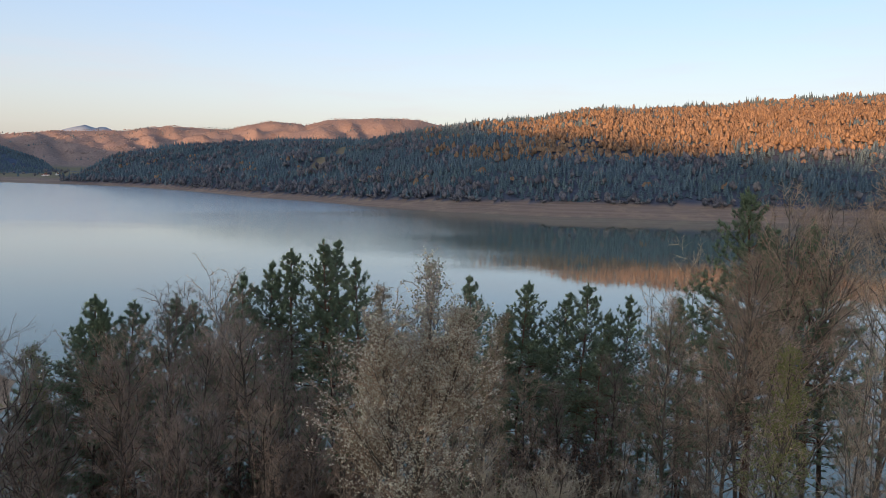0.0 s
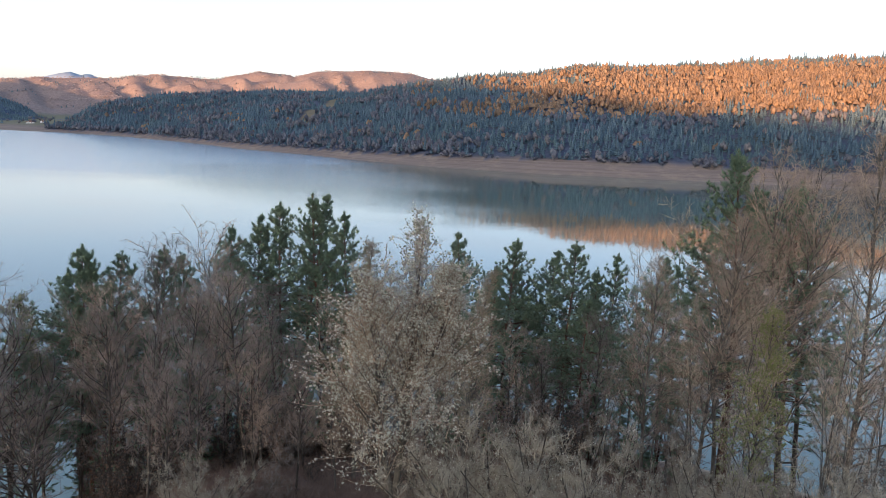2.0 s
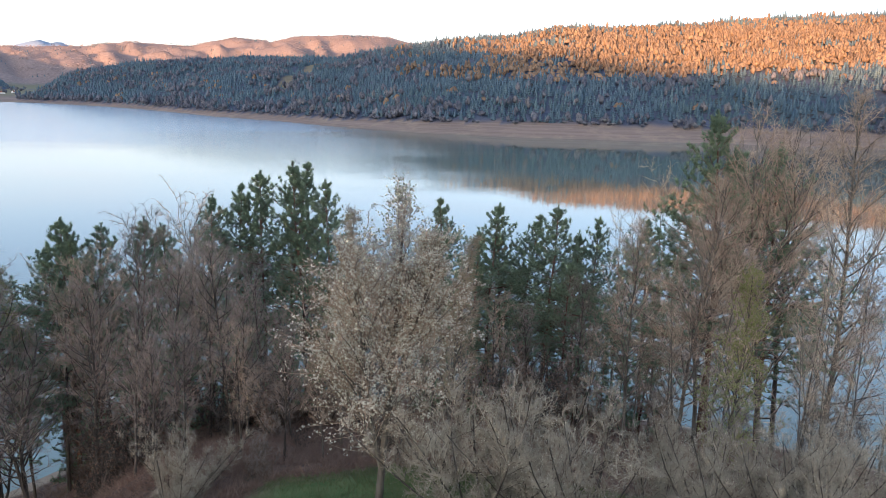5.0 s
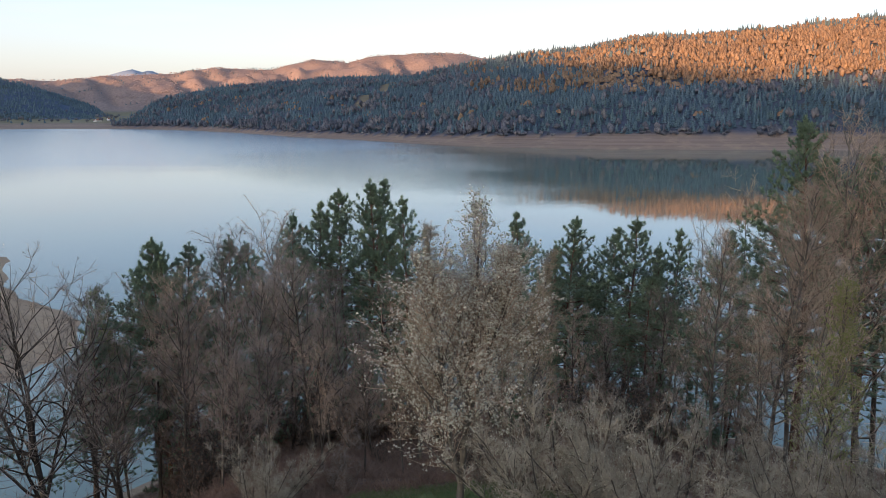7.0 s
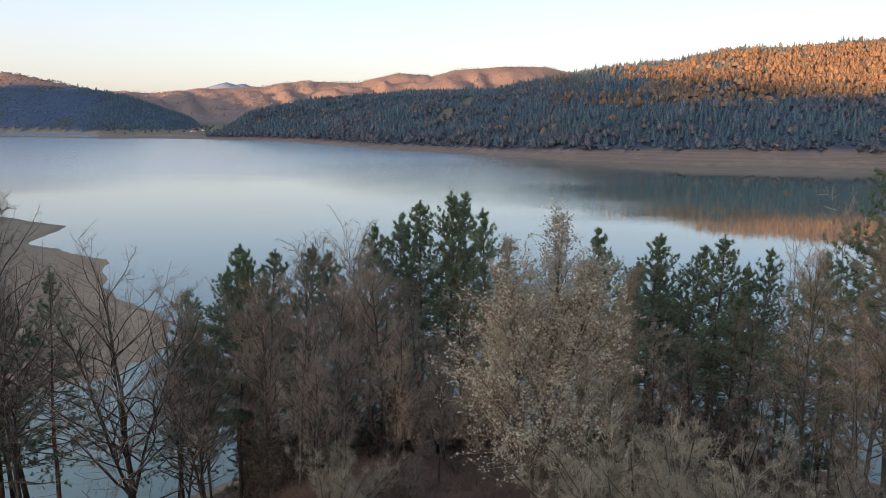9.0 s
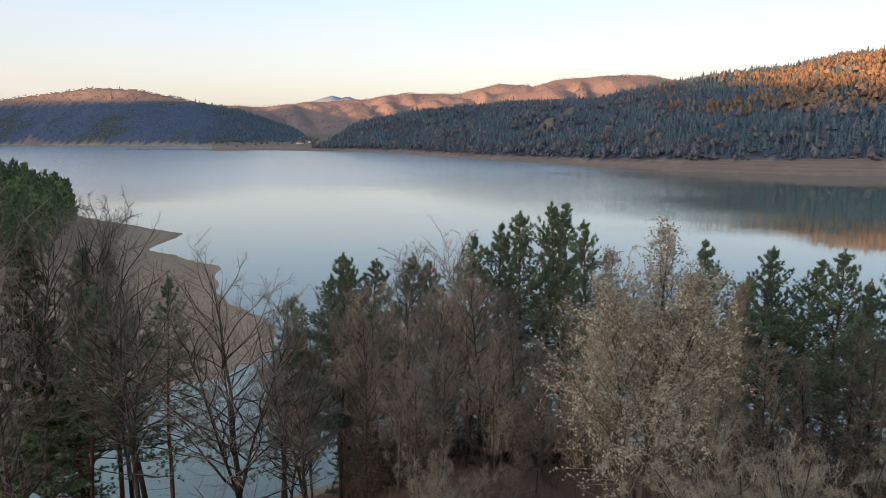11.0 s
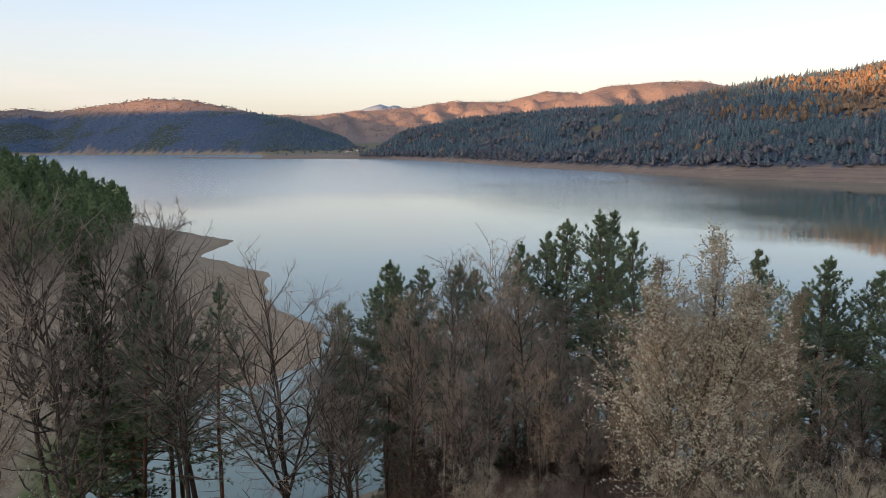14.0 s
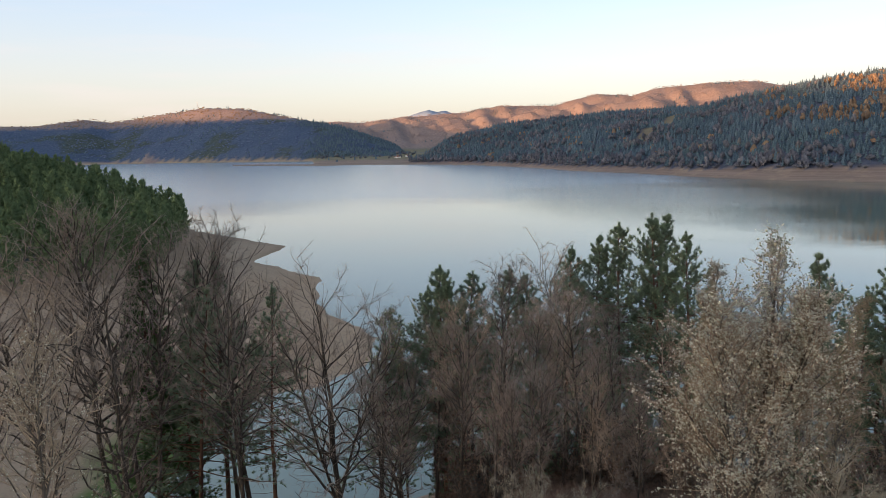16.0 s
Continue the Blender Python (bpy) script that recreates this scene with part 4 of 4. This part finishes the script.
def scatter(templates, x, y, z, tall, wide, seed):
    rng = rs(seed)
    n = len(x)
    kind = rng.randint(0, len(templates), n)
    yaw = rng.uniform(0, 6.28, n)
    tint = rng.uniform(0, 1, n)
    pieces, tints, off = [], [], 0
    vs, ts = [], []
    for k, (v, t) in enumerate(templates):
        i = np.where(kind == k)[0]
        c, s = np.cos(yaw[i])[:, None], np.sin(yaw[i])[:, None]
        vx = (v[None, :, 0] * c - v[None, :, 1] * s) * wide[i][:, None] + x[i][:, None]
        vy = (v[None, :, 0] * s + v[None, :, 1] * c) * wide[i][:, None] + y[i][:, None]
        vz = v[None, :, 2] * tall[i][:, None] + z[i][:, None]
        vs.append(np.stack([vx, vy, vz], -1).reshape(-1, 3))
        ts.append((np.arange(len(i))[:, None, None] * len(v) + t[None]).reshape(-1, 3) + off)
        tints.append(np.repeat(tint[i], len(v)))
        off += len(i) * len(v)
    return np.concatenate(vs), np.concatenate(ts), np.concatenate(tints)


def jitter_polar(az0, az1, r0, r1, gap, seed):
    """Places about gap apart over a sector."""
    rng = rs(seed)
    n = int(radians(az1 - az0) * (r1 * r1 - r0 * r0) / 2 / gap ** 2)
    az = rng.uniform(az0, az1, n)
    r = np.sqrt(rng.uniform(r0 * r0, r1 * r1, n))
    return r * np.sin(np.radians(az)), r * np.cos(np.radians(az)), az, r


def woods(name, label, mat, templates, x, y, z, tall, wide, seed):
    v, t, tint = scatter(templates, x, y, z, tall, wide, seed)
    return tagged(new(name, mesh_of(name, v, t, mat, {"tint": tint}, True)), label, "woods", kind="stuff")


conifers = [far_conifer(rs(50 + k), 5, 5) for k in range(6)]
broadleaves = [far_broadleaf(rs(60 + k), 2) for k in range(6)]
small_conifers = [far_conifer(rs(70 + k), 3, 4) for k in range(4)]
small_broadleaves = [speck_tree(rs(75 + k)) for k in range(6)]

# pine wood on the headland
def headland_pine(rng):
    centres, ways = [], []
    for k in range(42):
        g = ((k + 0.5) / 42) ** 1.15
        a = k * 2.4 + rng.uniform(-0.5, 0.5)
        w = (min(1, 0.8 + 0.8 * g) * (1 - g) ** 0.8 + 0.03) * rng.uniform(0.55, 1.1)
        centres.append((3.0 * w * math.cos(a), 3.0 * w * math.sin(a), 2.6 + 12.9 * g))
        ways.append((0.45 * math.cos(a), 0.45 * math.sin(a), 1.0))
    crown = join([bits(rng, centres, 0.85, 0.6), tufts(rng, centres, ways, 3, 1.25, 0.27, 0.38)])
    stem = cones([(0, 0, -0.3)], [(0, 0, 12)], [0.22], [0.08], 5)
    v, t = join([crown, stem])
    return v / np.array([3.4, 3.4, 16.0]), t


head_pines = [headland_pine(rs(90 + k)) for k in range(4)]
rng = rs(95)
x, y = rng.uniform(-480, -150, 8000), rng.uniform(100, 420, 8000)
z = land(x, y)[0]
az, r = np.degrees(np.arctan2(x, y)), np.hypot(x, y)
sd = inside_by(x, y, HEADLAND)
ok = (sd > 10) & (az < -43.2 - 0.016 * np.maximum(0, 330 - r)) & (az > -61) & (r > 185) & (r < 425)
x, y, z = x[ok], y[ok], z[ok]
keep = []
for i in range(len(x)):
    if all((x[i] - x[k]) ** 2 + (y[i] - y[k]) ** 2 > 22 for k in keep):
        keep.append(i)
x, y, z = x[keep][:760], y[keep][:760], z[keep][:760]
woods("pine_wood", "dense green pine wood on the sandy headland", M_HEAD_PINE, head_pines, x, y, z, rng.uniform(13, 18, len(x)), rng.uniform(3.4, 4.6, len(x)), 96)

# opposite hill
x, y, az, r = jitter_polar(-27, 35, 640, 1830, 7.6, 81)
z, wooded = land(x, y)[:2]
crest = at_bearing(az, A_CREST)
shore = at_bearing(az, A_SHORE)
ok = (wooded > 0.5) & (r < crest + 40) & (r > shore + 38)
x, y, z, az, r, crest, shore = (q[ok] for q in (x, y, z, az, r, crest, shore))
u = (r - shore - 45) / (crest - shore - 45)
patch = fbm(x, y, 160, 4, 21) + 0.5 * fbm(x, y, 30, 2, 22)
lean = 0.26 + 0.30 * smooth(12, 0, az) + 0.45 * smooth(2, 8, az) * smooth(0.40, 0.25, u) - 0.66 * smooth(3, 14, az) * smooth(0.15, 0.42, u) * smooth(0.92, 0.75, u) + 0.75 * smooth(0.82, 0.95, u) - 0.8 * smooth(0.07, 0.02, u) * smooth(3, -6, az) - 0.3 * smooth(0.06, 0.02, u)
is_con = patch * 1.05 + lean + rs(23).normal(0, 0.38, len(x)) > 0.0
rng = rs(24)
q = is_con
old = rng.uniform(0, 1, len(x))
age = 0.66 + 0.3 * fbm(x, y, 90, 2, 30)
woods("conifer_woods", "dark spruce and fir woods on the far hillside", M_HAZED_CONIFER, conifers, x[q], y[q], z[q], (8 + 8 * old[q] + 5 * (u[q] > 0.9) * old[q] ** 3) * age[q], rng.uniform(1.9, 3.2, q.sum()), 25)
# the sunward part takes the sun-warmed russet, the rest stays grey
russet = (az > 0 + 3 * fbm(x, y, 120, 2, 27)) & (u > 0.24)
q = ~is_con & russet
woods("beech_woods", "russet beech woods on the far hillside, warmed in colour as sunlit", M_RUSSET, broadleaves, x[q], y[q], z[q], rng.uniform(8.5, 14, q.sum()), rng.uniform(2.0, 3.5, q.sum()), 28)
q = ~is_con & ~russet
woods("beech_woods", "grey leafless beech woods on the far hillside", M_HAZED_BEECH, broadleaves, x[q], y[q], z[q], rng.uniform(7, 13, q.sum()), rng.uniform(2.2, 4.0, q.sum()), 26)

# pale willows and bushes along the foot of the hill
x, y, az, r = jitter_polar(-27, 35, 640, 1600, 5.0, 89)
shore = at_bearing(az, A_SHORE)
ok = (r > shore + 38) & (r < shore + 52) & (fbm(x, y, 50, 3, 90) + 0.5 * smooth(4, -8, az) > -0.1)
x, y, az = x[ok], y[ok], az[ok]
z = land(x, y)[0]
rng = rs(91)
woods("shore_bushes", "pale leafless willows and bushes along the far shore", M_HAZED_BEECH, broadleaves, x, y, z, 3 + 7 * rng.uniform(0, 1, len(x)) ** 2, rng.uniform(1.6, 3.4, len(x)), 92)

# saplings closing the gaps between the taller trees
x, y, az, r = jitter_polar(-27, 35, 640, 1830, 7.5, 84)
z, wooded = land(x, y)[:2]
crest, shore = at_bearing(az, A_CREST), at_bearing(az, A_SHORE)
ok = (wooded > 0.5) & (r < crest + 30) & (r > shore + 46)
x, y, z, az, r, crest, shore = (q[ok] for q in (x, y, z, az, r, crest, shore))
dark = fbm(x, y, 60, 3, 29) + 0.8 - 1.8 * smooth(2, 9, az) * smooth(0.26, 0.4, (r - shore) / (crest - shore)) > 0
rng = rs(86)
q = dark
woods("conifer_woods", "young spruces between the taller trees of the far hillside", M_HAZED_CONIFER, small_conifers, x[q], y[q], z[q], rng.uniform(5, 9, q.sum()), rng.uniform(2.0, 3.2, q.sum()), 87)
q = ~dark
woods("beech_woods", "young leafless beeches between the taller trees of the far hillside", M_RUSSET, small_broadleaves, x[q], y[q], z[q], rng.uniform(4, 8, q.sum()), rng.uniform(2.6, 4.2, q.sum()), 88)

# hill across the bay: trees along its crest and standing out over the closed canopy
x, y, az, r = jitter_polar(-57, -26.5, 1950, 3900, 11, 82)
z, wooded = land(x, y)[:2]
sh = at_bearing(az, B_SHORE)
ok = (wooded > 0.5) & (r < sh + 760) & (r > sh + 50)
x, y, z, az, r, sh = (q[ok] for q in (x, y, z, az, r, sh))
is_con = fbm(x, y, 350, 3, 31) + 1.8 * smooth(-37, -32, az) + rs(32).normal(0, 0.4, len(x)) > 0.95
rng = rs(33)
q = is_con
woods("conifer_woods", "dark spruce woods across the bay", M_HAZED_CONIFER, small_conifers, x[q], y[q], z[q], rng.uniform(7, 11, q.sum()), rng.uniform(2.8, 4.2, q.sum()), 34)
some = rng.uniform(0, 1, len(x)) < 0.25
# above this height the beeches turn russet, to paint the sun on the hilltop
sun_painted = z > 152 + 12 * fbm(x, y, 120, 2, 36)
q = ~is_con & ~sun_painted & some
# crowns below the hilltop carry the painted haze blue
woods("beech_woods", "leafless beech woods across the bay, tinted haze-blue", M_BAY_HAZED_BEECH, small_broadleaves, x[q], y[q], z[q] - 0.6, rng.uniform(2.6, 4.6, q.sum()), rng.uniform(3.4, 5.4, q.sum()), 35)
q = ~is_con & sun_painted & some
woods("beech_woods", "beech woods on the hilltop across the bay, painted sunlit russet", M_RUSSET, small_broadleaves, x[q], y[q], z[q] - 0.6, rng.uniform(2.6, 4.6, q.sum()), rng.uniform(3.4, 5.4, q.sum()), 37)

# far ridge
x, y, az, r = jitter_polar(-34, 1, 3150, 4240, 15, 83)
z, wooded = land(x, y)[:2]
ok = wooded > 0.5
x, y, z, az, r = (q[ok] for q in (x, y, z, az, r))
is_con = fbm(x, y, 400, 3, 41) + rs(42).normal(0, 0.4, len(x)) > 1.0
rng = rs(43)
q = is_con
woods("conifer_woods", "spruce patches on the distant ridge", M_HAZED_CONIFER, small_conifers, x[q], y[q], z[q], rng.uniform(7, 12, q.sum()), rng.uniform(2.5, 4, q.sum()), 44)
q = ~is_con & (rng.uniform(0, 1, len(x)) < 0.35)
woods("beech_woods", "leafless beech woods on the distant ridge, painted in sunlit tones", M_SUN_TINTED_RIDGE, small_broadleaves, x[q], y[q], z[q] - 0.6, rng.uniform(2.4, 4.4, q.sum()), rng.uniform(4.0, 6.5, q.sum()), 45)

# radio mast on the hilltop across the bay
M_STEEL, nt, p = material("galvanised_steel", (0.35, 0.35, 0.36), 0.55, 0.5)
nt.links.new(mix(nt, ramp(nt, noise_tex(nt, 0.9, 4), 0.35, 0.7), (0.38, 0.38, 0.39), (0.24, 0.23, 0.22)), p.inputs["Base Color"])
p.inputs["Metallic"].default_value = 0.6
mast = tagged(new("radio_mast"), "slender grey steel lattice mast on a wooded hilltop", "mast")
for k in range(3):
    a = 2.094 * k
    part("leg", mesh_of("leg", *cones([(1.6 * math.cos(a), 1.6 * math.sin(a), -3)], [(0.25 * math.cos(a), 0.25 * math.sin(a), 27)], [0.22], [0.12], 6), M_STEEL), mast)
for k in range(9):
    f0, f1 = 1.6 - 1.35 * k / 9, 1.6 - 1.35 * (k + 1) / 9
    z0, z1 = -3 + 30 * k / 9, -3 + 30 * (k + 1) / 9
    for j in range(3):
        a0, a1 = 2.094 * j, 2.094 * (j + 1)
        part("brace", mesh_of("brace", *cones([(f0 * math.cos(a0), f0 * math.sin(a0), z0)], [(f1 * math.cos(a1), f1 * math.sin(a1), z1)], [0.07], [0.07], 4), M_STEEL), mast)
part("aerial", mesh_of("aerial", *cones([(0, 0, 26.5)], [(0, 0, 32)], [0.14], [0.05], 6), M_STEEL), mast)
mx, my = polar(-42.1, 3390)
mast.matrix_basis = pose(mx, my, height(mx, my))


# ---- hamlet on the valley floor ----
M_WALL, nt, p = material("limewashed_wall", (0.75, 0.72, 0.66), 0.9, 0.2)
nt.links.new(mix(nt, ramp(nt, noise_tex(nt, 0.8, 4), 0.35, 0.75), (0.78, 0.75, 0.69), (0.62, 0.58, 0.52)), p.inputs["Base Color"])
M_ROOF, nt, p = material("red_roof", (0.28, 0.12, 0.08), 0.85, 0.2)
nt.links.new(mix(nt, ramp(nt, noise_tex(nt, 1.2, 4), 0.35, 0.7), (0.30, 0.13, 0.085), (0.17, 0.08, 0.06)), p.inputs["Base Color"])
M_PANE, _, _ = material("window_pane", (0.03, 0.035, 0.04), 0.1, 0.5)


def box(bm, x0, x1, y0, y1, z0, z1):
    m = Matrix.Translation(((x0 + x1) / 2, (y0 + y1) / 2, (z0 + z1) / 2)) @ Matrix.Diagonal((x1 - x0, y1 - y0, z1 - z0, 1))
    bmesh.ops.create_cube(bm, size=1, matrix=m)


def bm_mesh(name, bm, mat):
    me = bpy.data.meshes.new(name)
    bm.to_mesh(me)
    bm.free()
    me.materials.append(mat)
    return me


def house(long, deep, tall, label):
    root = tagged(new("house"), label, "house", "hamlet houses")
    bm = bmesh.new()
    rise = deep * 0.42
    side = [(-deep / 2, -1.5), (deep / 2, -1.5), (deep / 2, tall), (0, tall + rise - 0.35), (-deep / 2, tall)]
    ends = [[bm.verts.new((sx * long / 2, yy, zz)) for yy, zz in side] for sx in (-1, 1)]
    bm.faces.new(ends[0])
    bm.faces.new(ends[1][::-1])
    for k in range(5):
        bm.faces.new((ends[0][k], ends[0][(k + 1) % 5], ends[1][(k + 1) % 5], ends[1][k]))
    bmesh.ops.recalc_face_normals(bm, faces=bm.faces)
    part("wall", bm_mesh("wall", bm, M_WALL), root)
    bm = bmesh.new()
    o = 0.6
    pts = [(sx * (long / 2 + o), y, z) for sx in (-1, 1) for y, z in ((-deep / 2 - o, tall - 0.3), (0, tall + rise), (deep / 2 + o, tall - 0.3), (deep / 2 + o, tall - 0.55), (0, tall + rise - 0.3), (-deep / 2 - o, tall - 0.55))]
    vs = [bm.verts.new(q) for q in pts]
    bm.faces.new(vs[:6][::-1])
    bm.faces.new(vs[6:])
    for k in range(6):
        bm.faces.new((vs[k], vs[(k + 1) % 6], vs[6 + (k + 1) % 6], vs[6 + k]))
    bmesh.ops.recalc_face_normals(bm, faces=bm.faces)
    part("roof", bm_mesh("roof", bm, M_ROOF), root, "red gabled roof")
    roof = root.children[-1]
    bm = bmesh.new()
    box(bm, long * 0.22, long * 0.22 + 0.9, -0.45, 0.45, tall + rise * 0.7, tall + rise + 1.0)
    part("chimney", bm_mesh("chimney", bm, M_WALL), roof)
    bm = bmesh.new()
    box(bm, -long / 3 - 2.0, -long / 3 - 1.0, -deep / 2 - 0.06, -deep / 2 + 0.05, -0.2, 2.0)
    part("door", bm_mesh("door", bm, M_ROOF), root, "brown wooden door")
    for k in range(3):
        cx = -long / 2 + long * (k + 0.5) / 3
        bm = bmesh.new()
        box(bm, cx - 0.6, cx + 0.6, -deep / 2 - 0.05, -deep / 2 + 0.05, 1.0, 2.5)
        part("window", bm_mesh("window", bm, M_PANE), root)
    return root


HOUSE = "small white house with a red gabled roof on the valley floor"
home = house(12, 9, 4.2, HOUSE)
places = [(-27.75, 1905, 15, 0.75), (-28.0, 1880, -40, 0.6), (-27.1, 1960, 70, 0.7)]
for k, (a, r0, turn, size) in enumerate(places):
    hx, hy = polar(a, r0)
    m = pose(hx, hy, height(hx, hy), 0, 0, turn) @ Matrix.Scale(size, 4)
    if k:
        copy_thing(home, m)
    else:
        first_home = m
home.matrix_basis = first_home

# scattered trees on the valley floor
x, y, az, r = jitter_polar(-35, -26.2, 1720, 2500, 55, 97)
z = land(x, y)[0]
ok = (z > 3.5) & (z < 30)
x, y, z = x[ok], y[ok], z[ok]
rng = rs(98)
q = rng.uniform(0, 1, len(x)) < 0.4
woods("valley_trees", "scattered conifers on the valley floor", M_HAZED_CONIFER, conifers, x[q], y[q], z[q], rng.uniform(8, 14, q.sum()), rng.uniform(2.5, 4, q.sum()), 99)
q = ~q
woods("valley_trees", "scattered leafless trees on the valley floor", M_HAZED_BEECH, broadleaves, x[q], y[q], z[q], rng.uniform(6, 11, q.sum()), rng.uniform(3.5, 6, q.sum()), 101)
